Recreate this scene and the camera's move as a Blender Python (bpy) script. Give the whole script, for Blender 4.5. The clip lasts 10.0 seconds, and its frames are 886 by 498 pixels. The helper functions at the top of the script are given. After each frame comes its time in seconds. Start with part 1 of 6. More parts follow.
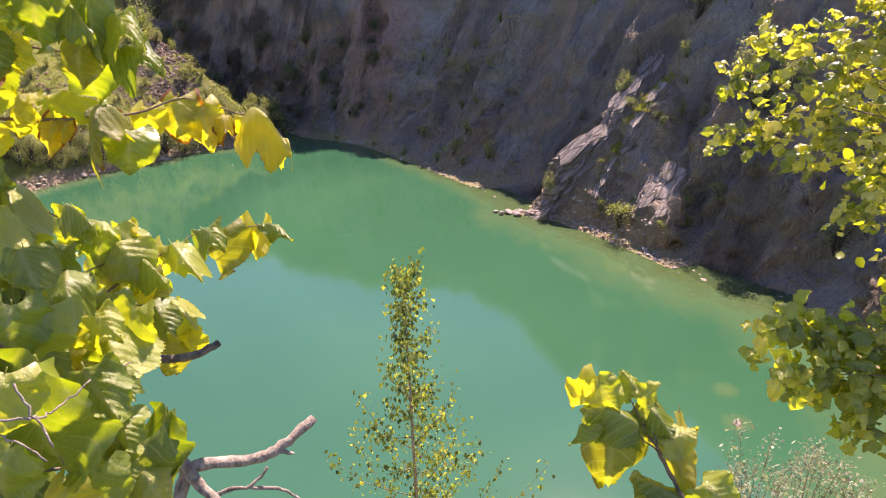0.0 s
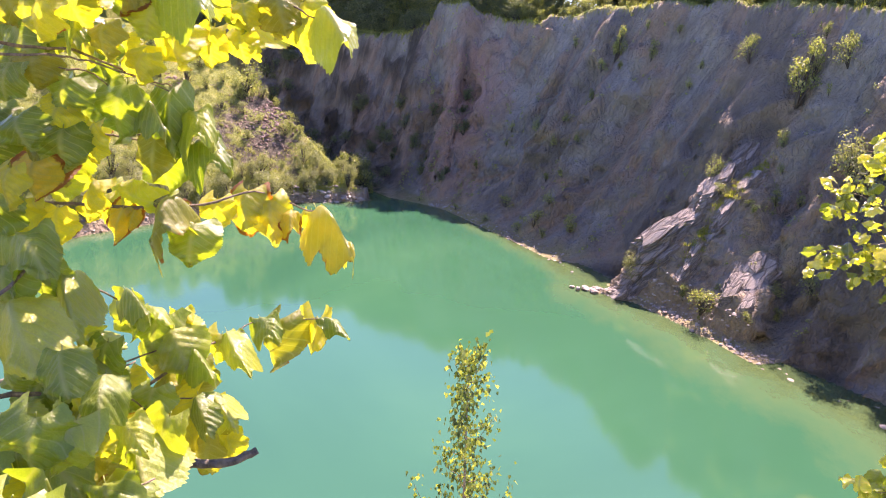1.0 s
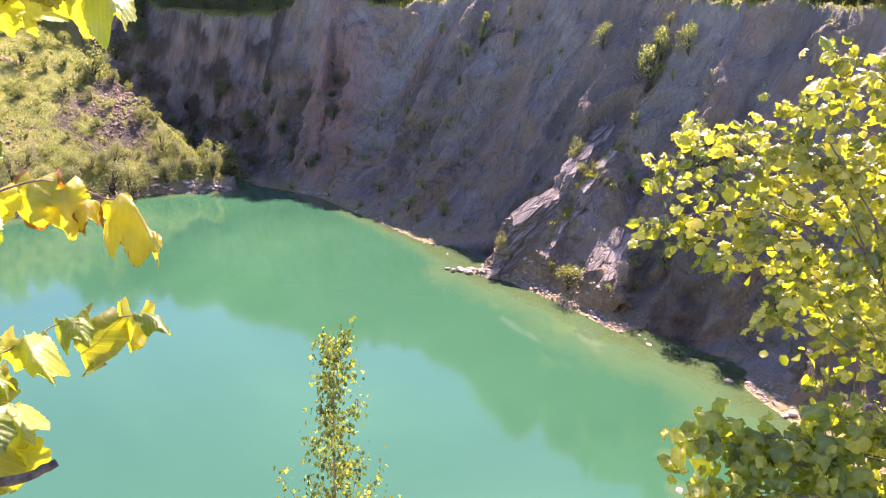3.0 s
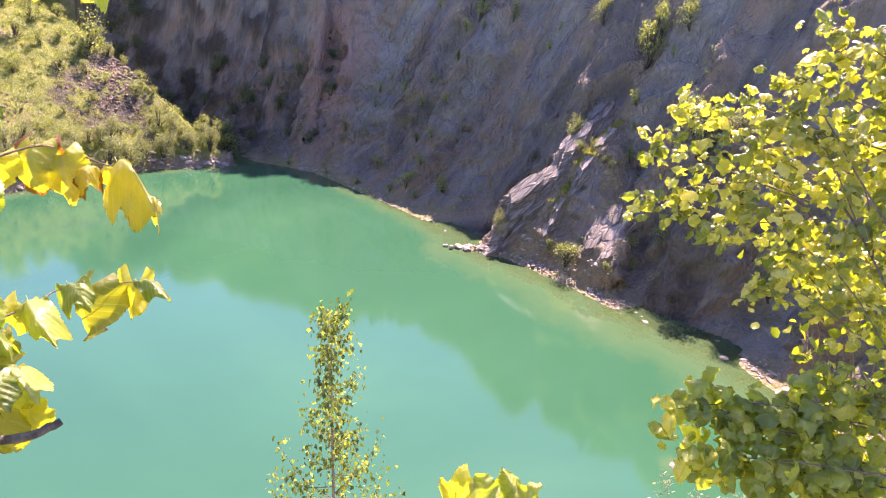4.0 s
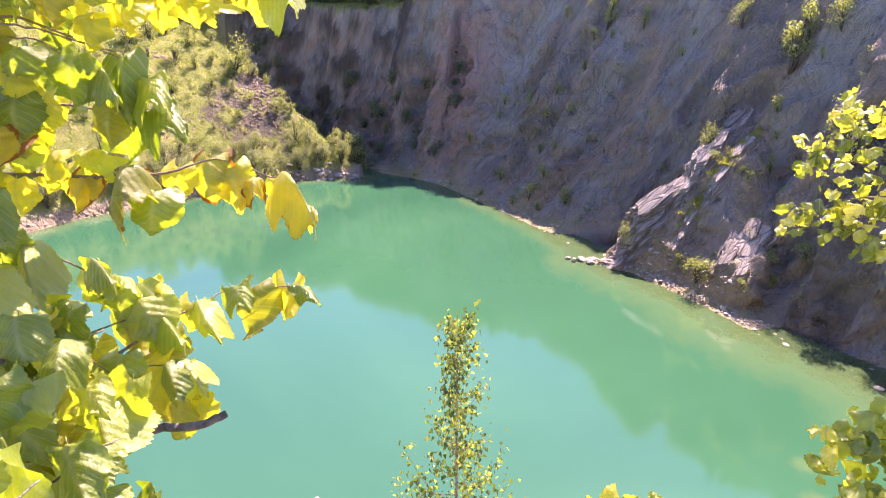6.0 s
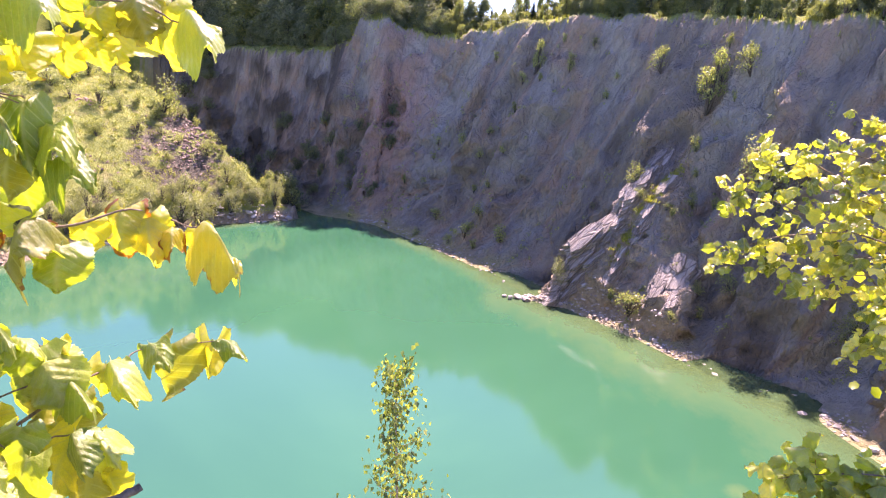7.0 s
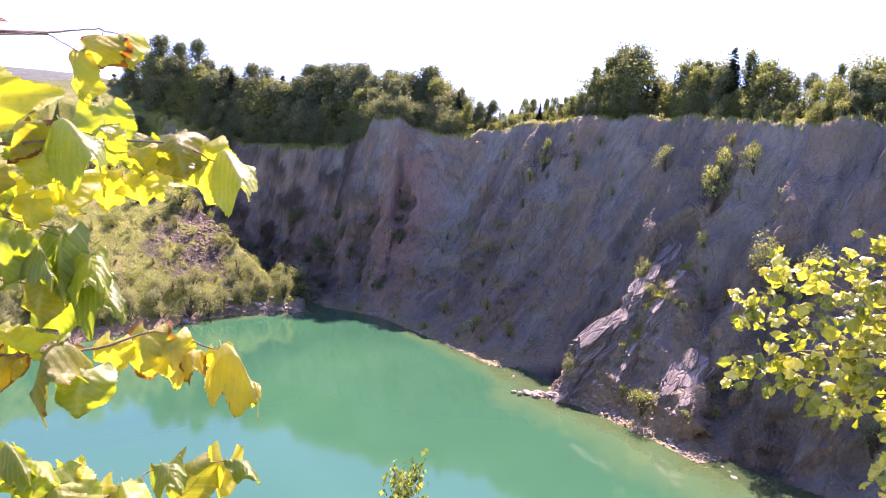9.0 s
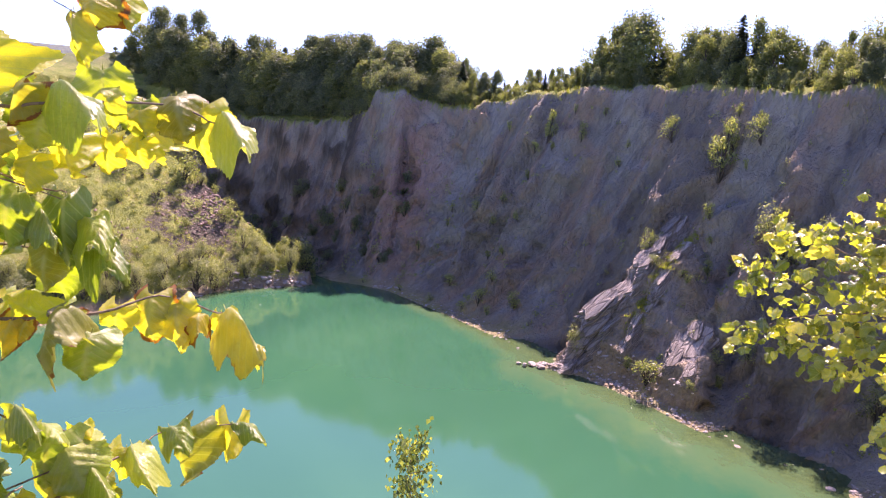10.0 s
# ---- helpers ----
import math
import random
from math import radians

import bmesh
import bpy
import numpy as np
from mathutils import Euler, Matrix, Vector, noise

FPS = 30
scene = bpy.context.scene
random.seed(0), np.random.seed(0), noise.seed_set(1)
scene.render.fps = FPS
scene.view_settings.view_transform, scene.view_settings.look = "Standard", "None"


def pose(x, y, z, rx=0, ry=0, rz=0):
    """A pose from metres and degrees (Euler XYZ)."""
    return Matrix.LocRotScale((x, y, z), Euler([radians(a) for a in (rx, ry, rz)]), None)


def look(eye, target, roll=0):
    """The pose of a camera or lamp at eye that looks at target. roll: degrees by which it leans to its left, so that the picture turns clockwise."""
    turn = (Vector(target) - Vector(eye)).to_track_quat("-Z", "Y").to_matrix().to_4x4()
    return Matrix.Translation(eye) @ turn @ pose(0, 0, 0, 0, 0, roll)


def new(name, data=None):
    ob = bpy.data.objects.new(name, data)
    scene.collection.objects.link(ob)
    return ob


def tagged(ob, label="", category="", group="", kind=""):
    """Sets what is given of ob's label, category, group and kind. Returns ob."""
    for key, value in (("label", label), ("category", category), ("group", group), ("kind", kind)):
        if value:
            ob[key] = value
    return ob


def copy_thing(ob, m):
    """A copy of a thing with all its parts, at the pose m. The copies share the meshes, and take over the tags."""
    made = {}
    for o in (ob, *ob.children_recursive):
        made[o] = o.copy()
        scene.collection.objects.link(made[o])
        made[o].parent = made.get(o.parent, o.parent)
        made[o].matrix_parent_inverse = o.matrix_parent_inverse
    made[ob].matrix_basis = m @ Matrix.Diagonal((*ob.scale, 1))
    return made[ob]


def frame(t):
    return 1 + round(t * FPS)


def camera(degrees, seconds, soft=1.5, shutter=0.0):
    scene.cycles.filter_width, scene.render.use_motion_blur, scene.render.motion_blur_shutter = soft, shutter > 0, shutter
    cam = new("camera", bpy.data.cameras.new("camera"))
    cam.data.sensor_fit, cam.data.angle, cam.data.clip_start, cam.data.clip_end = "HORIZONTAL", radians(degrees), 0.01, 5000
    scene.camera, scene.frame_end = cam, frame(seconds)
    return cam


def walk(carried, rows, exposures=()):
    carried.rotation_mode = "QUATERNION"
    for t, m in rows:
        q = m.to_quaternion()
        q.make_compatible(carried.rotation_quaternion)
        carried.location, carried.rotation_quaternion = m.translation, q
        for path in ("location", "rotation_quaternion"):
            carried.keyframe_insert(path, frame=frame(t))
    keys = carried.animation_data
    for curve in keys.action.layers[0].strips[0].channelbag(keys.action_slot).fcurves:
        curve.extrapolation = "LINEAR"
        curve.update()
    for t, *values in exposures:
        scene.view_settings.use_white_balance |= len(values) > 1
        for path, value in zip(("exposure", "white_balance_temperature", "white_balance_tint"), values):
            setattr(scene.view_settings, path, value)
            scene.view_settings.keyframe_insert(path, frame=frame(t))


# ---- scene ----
cam = camera(67.2, 10.0, soft=1.1)
PATH = [
    (0.0, -0.0000, -0.0000, 20.0000, 67.00, -0.92, 0.39),
    (0.5, 0.0080, 0.0712, 20.0121, 70.09, -6.14, 4.19),
    (1.0, 0.0075, 0.0902, 20.0456, 72.35, -3.66, 8.26),
    (1.5, -0.0003, 0.1075, 20.0372, 72.31, -4.08, 5.62),
    (2.0, 0.0287, 0.1131, 20.0369, 71.61, -5.72, 2.71),
    (2.5, 0.0707, 0.1094, 20.0480, 72.61, -4.10, -0.53),
    (3.0, 0.0874, 0.1043, 20.0433, 71.87, -4.55, -2.59),
    (3.2, 0.0912, 0.1017, 20.0376, 70.86, -4.91, -3.68),
    (4.3, 0.0897, 0.0826, 20.0350, 69.82, -4.72, -1.13),
    (4.5, 0.0762, 0.0918, 20.0393, 70.05, -4.87, 1.28),
    (5.0, 0.0636, 0.0719, 20.0464, 70.61, -3.76, 6.63),
    (5.5, 0.0603, 0.0754, 20.0426, 70.81, -1.97, 7.74),
    (5.7, 0.0590, 0.0774, 20.0382, 69.88, -2.03, 7.78),
    (6.8, 0.0581, 0.1093, 20.0302, 73.03, -2.85, 3.78),
    (7.0, 0.0595, 0.1174, 20.0350, 73.91, -2.82, 1.92),
    (7.5, 0.0717, 0.1313, 20.0531, 78.75, -6.36, -3.47),
    (8.0, 0.0899, 0.1429, 20.0773, 82.16, -5.83, -8.90),
    (8.5, 0.0745, 0.1336, 20.0851, 82.82, -3.91, -5.19),
    (9.0, 0.0435, 0.1102, 20.0805, 81.85, -3.09, 2.73),
    (9.5, 0.0329, 0.0968, 20.0681, 79.84, -2.37, 6.90),
    (10.0, 0.0482, 0.1081, 20.0673, 79.50, -2.73, 3.10),
]
walk(cam, [(t, pose(x, y, z, rx, ry, rz)) for t, x, y, z, rx, ry, rz in PATH],
     exposures=[(0.0, 1.3, 7340, 39), (0.6, 1.76, 7040, 45), (2.5, 1.88, 6940, 47), (4.4, 1.94, 6940, 47), (5.7, 2.0, 6940, 47), (7.2, 2.06, 6740, 51), (8.2, 2.2, 6640, 56), (9.0, 1.8, 6640, 54), (10.0, 1.54, 6690, 52)])

# ---- light ----
SUN_AZ, SUN_EL = 15.0, 50.5  # degrees clockwise from +y, and above the horizon
world = bpy.data.worlds.new("sky")
scene.world = world
world.use_nodes = True
wn, wl = world.node_tree.nodes, world.node_tree.links
sky = wn.new("ShaderNodeTexSky")
sky.sky_type, sky.sun_disc = "NISHITA", False
sky.sun_elevation, sky.sun_rotation = radians(SUN_EL), radians(SUN_AZ)
sky.air_density, sky.dust_density, sky.ozone_density = 0.6, 0.0, 6.0
wl.new(sky.outputs[0], wn["Background"].inputs[0])
wn["Background"].inputs[1].default_value = 0.14
sun = new("sun", bpy.data.lights.new("sun", "SUN"))
sun.data.energy, sun.data.angle, sun.data.color = 5.0, radians(0.53), (1.0, 0.94, 0.83)
sa, se = radians(SUN_AZ), radians(SUN_EL)
sun.matrix_world = look((0, 0, 60), Vector((0, 0, 60)) - Vector((math.sin(sa) * math.cos(se), math.cos(sa) * math.cos(se), math.sin(se))))


# ---- materials ----
class Mat:
    """A small builder for node materials."""

    def __init__(self, name):
        self.m = bpy.data.materials.new(name)
        self.m.use_nodes = True
        self.t = self.m.node_tree
        self.n, self.l = self.t.nodes, self.t.links
        self.b = self.n["Principled BSDF"]
        self.co = self.n.new("ShaderNodeTexCoord").outputs["Object"]

    def node(self, kind, **inputs):
        nd = self.n.new(kind)
        for k, v in inputs.items():
            self.put(nd, k.replace("_", " "), v)
        return nd

    def put(self, nd, key, v):
        sock = nd.inputs[int(key) if key.isdigit() else key]
        if isinstance(v, bpy.types.NodeSocket):
            self.l.new(v, sock)
        else:
            sock.default_value = v

    def noise(self, scale, detail=6.0, rough=0.6, stretch=None, distort=0.0, co=None):
        src = co or self.co
        if stretch:
            mp = self.node("ShaderNodeMapping", Vector=src)
            mp.inputs["Scale"].default_value = stretch
            src = mp.outputs[0]
        nd = self.node("ShaderNodeTexNoise", Vector=src, Scale=scale, Detail=detail, Roughness=rough, Distortion=distort)
        return nd.outputs[0]

    def vor(self, scale, feature="F1", out="Distance", stretch=None):
        src = self.co
        if stretch:
            mp = self.node("ShaderNodeMapping", Vector=src)
            mp.inputs["Scale"].default_value = stretch
            src = mp.outputs[0]
        nd = self.n.new("ShaderNodeTexVoronoi")
        nd.feature = feature
        self.put(nd, "Vector", src)
        self.put(nd, "Scale", scale)
        return nd.outputs[out]

    def attr(self, name):
        nd = self.n.new("ShaderNodeAttribute")
        nd.attribute_name = name
        return nd.outputs["Fac"]

    def ramp(self, fac, *stops):
        nd = self.n.new("ShaderNodeValToRGB")
        el = nd.color_ramp.elements
        while len(el) < len(stops):
            el.new(0.5)
        for e, (p, c) in zip(el, stops):
            e.position = p
            e.color = (c, c, c, 1) if isinstance(c, (int, float)) else (*c, 1)
        self.l.new(fac, nd.inputs[0])
        return nd.outputs[0]

    def mix(self, fac, a, b, how="MIX"):
        nd = self.n.new("ShaderNodeMix")
        nd.data_type, nd.blend_type = "RGBA", how
        for i, v in ((0, fac), (6, a), (7, b)):
            if isinstance(v, bpy.types.NodeSocket):
                self.l.new(v, nd.inputs[i])
            else:
                nd.inputs[i].default_value = v if i == 0 else (*v, 1)
        return nd.outputs[2]

    def math(self, op, a, b=0.0):
        nd = self.n.new("ShaderNodeMath")
        nd.operation = op
        self.put(nd, "0", a)
        self.put(nd, "1", b)
        return nd.outputs[0]

    def rand(self):
        return self.n.new("ShaderNodeObjectInfo").outputs["Random"]

    def island(self):
        return self.n.new("ShaderNodeNewGeometry").outputs["Random Per Island"]

    def bump(self, height, strength=0.5, dist=0.1, normal=None):
        nd = self.node("ShaderNodeBump", Height=height, Strength=strength, Distance=dist)
        if normal:
            self.l.new(normal, nd.inputs["Normal"])
        self.l.new(nd.outputs[0], self.b.inputs["Normal"])
        return nd.outputs[0]

    def set(self, **kw):
        for k, v in kw.items():
            self.put(self.b, k.replace("_", " "), v if isinstance(v, (bpy.types.NodeSocket, float, int)) else (*v, 1))
        return self


def rock_colour(a):
    """Weathered andesite: grey, rust-red and violet patches, with dark vertical seeps."""
    big = a.math("ADD", a.attr("band"), a.math("MULTIPLY", a.math("SUBTRACT", a.noise(0.5, 6, 0.65), 0.5), 0.35))
    col = a.ramp(big, (0.2, (0.24, 0.21, 0.172)), (0.38, (0.345, 0.305, 0.245)), (0.52, (0.4, 0.288, 0.205)), (0.66, (0.3, 0.275, 0.235)), (0.85, (0.385, 0.357, 0.295)))
    col = a.mix(a.attr("rust"), col, (0.46, 0.25, 0.18))
    col = a.mix(a.attr("pale"), col, (0.46, 0.41, 0.41))
    slant = a.node("ShaderNodeCombineXYZ", X=a.attr("lanes"), Z=a.node("ShaderNodeSeparateXYZ", Vector=a.co).outputs[2]).outputs[0]
    mid = a.noise(0.7, 8, 0.7, stretch=(1, 1, 0.35), co=slant)
    col = a.mix(0.6, col, a.ramp(mid, (0.32, 0.5), (0.5, 0.9), (0.72, 1.22)), "MULTIPLY")
    seep = a.noise(1.1, 4, 0.6, stretch=(1, 1, 0.12), co=slant)
    return a.mix(a.ramp(seep, (0.52, 0.0), (0.7, 0.6)), col, (0.16, 0.145, 0.14))


def make_ground():
    a = Mat("quarry_ground")
    rock = rock_colour(a)
    grass = a.ramp(a.noise(0.5, 8, 0.7), (0.3, (0.17, 0.22, 0.04)), (0.5, (0.29, 0.33, 0.07)), (0.66, (0.4, 0.37, 0.13)), (0.8, (0.22, 0.28, 0.055)))
    grass = a.mix(0.5, grass, a.ramp(a.noise(6, 5, 0.7), (0.3, 0.4), (0.7, 1.3)), "MULTIPLY")
    scree = a.ramp(a.vor(2.2, out="Color"), (0.2, (0.16, 0.125, 0.1)), (0.8, (0.3, 0.24, 0.2)))
    scree = a.mix(a.ramp(a.vor(2.2), (0.0, 0.0), (0.5, 0.6)), scree, (0.05, 0.042, 0.04))
    soil = a.ramp(a.noise(1.5, 8, 0.7), (0.3, (0.24, 0.18, 0.11)), (0.7, (0.46, 0.36, 0.23)))
    col = a.mix(a.attr("soil"), rock, soil)
    col = a.mix(a.attr("grass"), col, grass)
    col = a.mix(a.attr("scree"), col, scree)
    # forest on the hills behind, with some bluish distance haze mixed into its colour
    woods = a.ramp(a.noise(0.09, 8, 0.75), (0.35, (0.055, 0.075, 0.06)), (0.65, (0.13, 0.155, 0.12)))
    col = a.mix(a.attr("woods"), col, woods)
    # near-black over the bay's rock: its deep shade painted in, along with damp streaks
    col = a.mix(a.attr("wet_or_shaded"), col, (0.05, 0.045, 0.035))
    blocks = a.ramp(a.vor(0.85, "DISTANCE_TO_EDGE", stretch=(1, 1, 0.6)), (0.0, 0.0), (0.18, 1.0))
    chips = a.ramp(a.vor(2.6, "DISTANCE_TO_EDGE", stretch=(1, 1, 0.7)), (0.0, 0.0), (0.2, 1.0))
    stony = a.math("ADD", a.math("ADD", a.math("MULTIPLY", blocks, 0.45), a.math("MULTIPLY", chips, 0.25)), a.noise(1.6, 10, 0.75, stretch=(1, 1, 0.6)))
    h = a.mix(a.attr("grass"), stony, a.noise(9, 4, 0.7))
    a.bump(h, 1.0, 0.4)
    a.set(Base_Color=col, Roughness=0.9)
    a.b.inputs["Specular IOR Level"].default_value = 0.25
    return a.m


def make_water():
    """Milky turquoise lake water: suspended silt colours it, the shallows let the bed show."""
    a = Mat("lake_water")
    col = a.ramp(a.noise(0.035, 4, 0.5, distort=1.0), (0.3, (0.022, 0.097, 0.05)), (0.55, (0.03, 0.12, 0.059)), (0.75, (0.043, 0.145, 0.068)))
    depth = a.math("ADD", a.attr("deep"), a.math("MULTIPLY", a.math("SUBTRACT", a.noise(0.45, 7, 0.7, stretch=(1, 0.6, 1)), 0.5), 0.95))
    col = a.mix(a.ramp(depth, (0.0, 1.0), (0.85, 0.0)), col, (0.09, 0.145, 0.058))
    a.b.inputs["Roughness"].default_value = 0.07
    a.b.inputs["IOR"].default_value = 1.4
    a.b.inputs["Specular IOR Level"].default_value = 1.0
    rip = a.noise(1.6, 3, 0.5, stretch=(1, 0.6, 1))
    nrm = a.bump(rip, 0.12, 0.02)
    a.set(Base_Color=col)
    clear = a.node("ShaderNodeBsdfTransparent", Color=(0.62, 0.85, 0.6, 1))
    film = a.node("ShaderNodeBsdfGlossy", Roughness=0.02, Normal=nrm)
    fres = a.node("ShaderNodeFresnel", IOR=1.333, Normal=nrm)
    thin = a.node("ShaderNodeMixShader", Fac=fres.outputs[0])
    a.l.new(clear.outputs[0], thin.inputs[1])
    a.l.new(film.outputs[0], thin.inputs[2])
    mx = a.node("ShaderNodeMixShader", Fac=a.ramp(depth, (0.0, 0.55), (0.35, 1.0)))
    a.l.new(thin.outputs[0], mx.inputs[1])
    a.l.new(a.b.outputs[0], mx.inputs[2])
    a.l.new(mx.outputs[0], a.n["Material Output"].inputs[0])
    return a.m


def make_leaf(name, stops, trans=0.5, rough=0.45, by="object", fine=0.0, brown=0.0, glow=(1.8, 1.9, 0.22), coat=0.18):
    """A thin leaf: light reflects off it and glows through it."""
    a = Mat(name)
    pick = a.rand() if by == "object" else a.island()
    col = a.ramp(pick, *stops)
    if fine:
        col = a.mix(0.5, col, a.ramp(a.noise(fine, 4, 0.6), (0.3, 0.7), (0.7, 1.2)), "MULTIPLY")
    if fine:
        # pleats between the side veins, with fine pale lines on the veins and the midrib
        near = a.math("PINGPONG", a.attr("lane"), 0.5)
        line = a.math("MAXIMUM", a.ramp(near, (0.0, 0.85), (0.1, 0.0)), a.ramp(a.attr("mid"), (0.0, 1.0), (0.07, 0.0)))
        col = a.mix(a.ramp(a.noise(3.0, 4, 0.6), (0.42, 0.0), (0.7, 0.6)), col, a.mix(1.0, col, (1.4, 1.2, 0.85), "MULTIPLY"))
        col = a.mix(a.math("MULTIPLY", line, 0.45), col, (0.52, 0.53, 0.24))
    if brown:
        edge = a.math("ADD", a.math("MULTIPLY", a.attr("edge"), 0.4), a.math("MULTIPLY", a.noise(3.5, 5, 0.7), 0.52))
        col = a.mix(a.ramp(edge, (0.71 - 0.4 * brown, 0.0), (0.75 - 0.4 * brown, 1.0)), col, (0.22, 0.075, 0.014))
    tcol = a.mix(1.0, col, glow, "MULTIPLY")
    if fine:
        tcol = a.mix(a.math("MULTIPLY", line, 0.4), tcol, (0.3, 0.27, 0.04))
    a.set(Base_Color=col, Roughness=rough)
    a.b.inputs["Specular IOR Level"].default_value = 0.7 if fine else 0.3
    if fine:
        a.b.inputs["Coat Weight"].default_value, a.b.inputs["Coat Roughness"].default_value = coat, 0.3
        a.bump(a.math("ADD", a.math("MULTIPLY", a.noise(14.0, 5, 0.6), 0.7), a.math("MULTIPLY", near, 0.35)), 0.9, 0.004)
    tr = a.node("ShaderNodeBsdfTranslucent", Color=tcol)
    mx = a.node("ShaderNodeMixShader", Fac=trans)
    a.l.new(a.b.outputs[0], mx.inputs[1])
    a.l.new(tr.outputs[0], mx.inputs[2])
    a.l.new(mx.outputs[0], a.n["Material Output"].inputs[0])
    return a.m


def make_bark(name, dark, light, scale=30.0, stretch=(1, 1, 0.2)):
    a = Mat(name)
    col = a.ramp(a.noise(scale, 6, 0.7, stretch=stretch), (0.35, dark), (0.65, light))
    a.bump(a.noise(scale * 1.5, 5, 0.7, stretch=stretch), 0.6, 0.01)
    a.set(Base_Color=col, Roughness=0.85)
    return a.m


def make_stone(name, joined=False, dark=1.0, warm=1.0):
    a = Mat(name)
    col = a.mix(0.6, a.ramp(a.island() if joined else a.rand(), (0.0, (0.27 * dark, 0.22 * dark, 0.19 * dark)), (0.5, (0.42 * dark, 0.36 * dark, 0.31 * dark)), (1.0, (0.58 * dark, 0.52 * dark, 0.46 * dark))),
                a.ramp(a.noise(3, 7, 0.7), (0.3, 0.5), (0.7, 1.2)), "MULTIPLY")
    if warm > 1:
        col = a.mix(1.0, col, (warm, 1.0, 0.9), "MULTIPLY")
    a.bump(a.noise(5, 8, 0.7), 0.6, 0.1)
    a.set(Base_Color=col, Roughness=0.85)
    return a.m


M_GROUND, M_WATER, M_STONE, M_PEBBLE = make_ground(), make_water(), make_stone("shore_stone"), make_stone("pebble", True)
M_RUBBLE = make_stone("rubble_stone", True, 0.62, 1.25)


def make_ledge():
    """Bedded grey-violet rock with thin streaks along the beds."""
    a = Mat("bedded_rock")
    col = a.ramp(a.rand(), (0.0, (0.36, 0.31, 0.27)), (0.5, (0.45, 0.39, 0.34)), (1.0, (0.55, 0.47, 0.4)))
    grain = a.noise(5, 9, 0.8, stretch=(0.35, 3.0, 4))
    col = a.mix(0.9, col, a.ramp(grain, (0.32, 0.4), (0.5, 0.95), (0.68, 1.35)), "MULTIPLY")
    col = a.mix(a.ramp(a.noise(1.7, 6, 0.7), (0.5, 0.0), (0.68, 0.7)), col, (0.33, 0.25, 0.16))
    crack = a.ramp(a.vor(3.0, "DISTANCE_TO_EDGE", stretch=(0.7, 1.6, 2.5)), (0.0, 0.0), (0.1, 1.0))
    col = a.mix(a.math("MULTIPLY", a.math("SUBTRACT", 1.0, crack), 0.6), col, (0.06, 0.05, 0.045))
    a.bump(a.math("ADD", grain, a.math("MULTIPLY", crack, 0.5)), 1.0, 0.25)
    a.set(Base_Color=col, Roughness=0.88)
    return a.m


M_LEDGE = make_ledge()
# the distant trees' greens are lightened to take in the haze before them
FAR = (0.0, (0.095, 0.125, 0.075)), (0.5, (0.14, 0.17, 0.1)), (1.0, (0.21, 0.235, 0.135))
M_FAR = make_leaf("woodland_leaf", FAR, 0.4, 0.55, "island", glow=(1.8, 1.8, 0.7))
M_LIGHT = make_leaf("young_tree_leaf", ((0.0, (0.12, 0.15, 0.07)), (0.6, (0.18, 0.21, 0.095)), (1.0, (0.27, 0.285, 0.13))), 0.5, 0.5, "island", glow=(1.8, 1.8, 0.7))
M_PINE = make_leaf("conifer_needles", ((0.0, (0.035, 0.055, 0.03)), (1.0, (0.075, 0.1, 0.05))), 0.15, 0.6, "island")
M_BUSH = make_leaf("scrub_leaf", ((0.0, (0.17, 0.21, 0.09)), (0.6, (0.29, 0.33, 0.14)), (1.0, (0.44, 0.45, 0.23))), 0.45, 0.36, "island", glow=(1.35, 1.35, 0.45))
M_WILLOW = make_leaf("willow_leaf", ((0.0, (0.19, 0.22, 0.12)), (1.0, (0.36, 0.38, 0.24))), 0.45, 0.5, "island", glow=(1.35, 1.35, 0.45))
M_GRASS = make_leaf("dry_grass", ((0.0, (0.2, 0.25, 0.05)), (0.6, (0.32, 0.35, 0.09)), (1.0, (0.46, 0.42, 0.18))), 0.45, 0.6, "island", glow=(1.35, 1.35, 0.45))
M_TRUNK = make_bark("woodland_bark", (0.05, 0.04, 0.03), (0.14, 0.115, 0.09), 6)


# ---- helpers ----
def part(name, bm, material, parent=None, label=""):
    """Links a bmesh as one mesh object, under its thing if one is given."""
    me = bpy.data.meshes.new(name)
    bm.to_mesh(me)
    bm.free()
    me.materials.append(material)
    ob = new(name, me)
    ob.parent = parent
    return tagged(ob, label)


def sheet(name, verts, faces, material, smooth=True, parent=None):
    me = bpy.data.meshes.new(name)
    me.from_pydata([tuple(v) for v in verts], [], [tuple(int(i) for i in q) for q in faces])
    me.materials.append(material)
    if smooth:
        me.polygons.foreach_set("use_smooth", [True] * len(me.polygons))
    me.update()
    ob = new(name, me)
    ob.parent = parent
    return ob


def paint(me, name, values):
    me.attributes.new(name, "FLOAT", "POINT").data.foreach_set("value", np.asarray(values, dtype=np.float32).ravel())


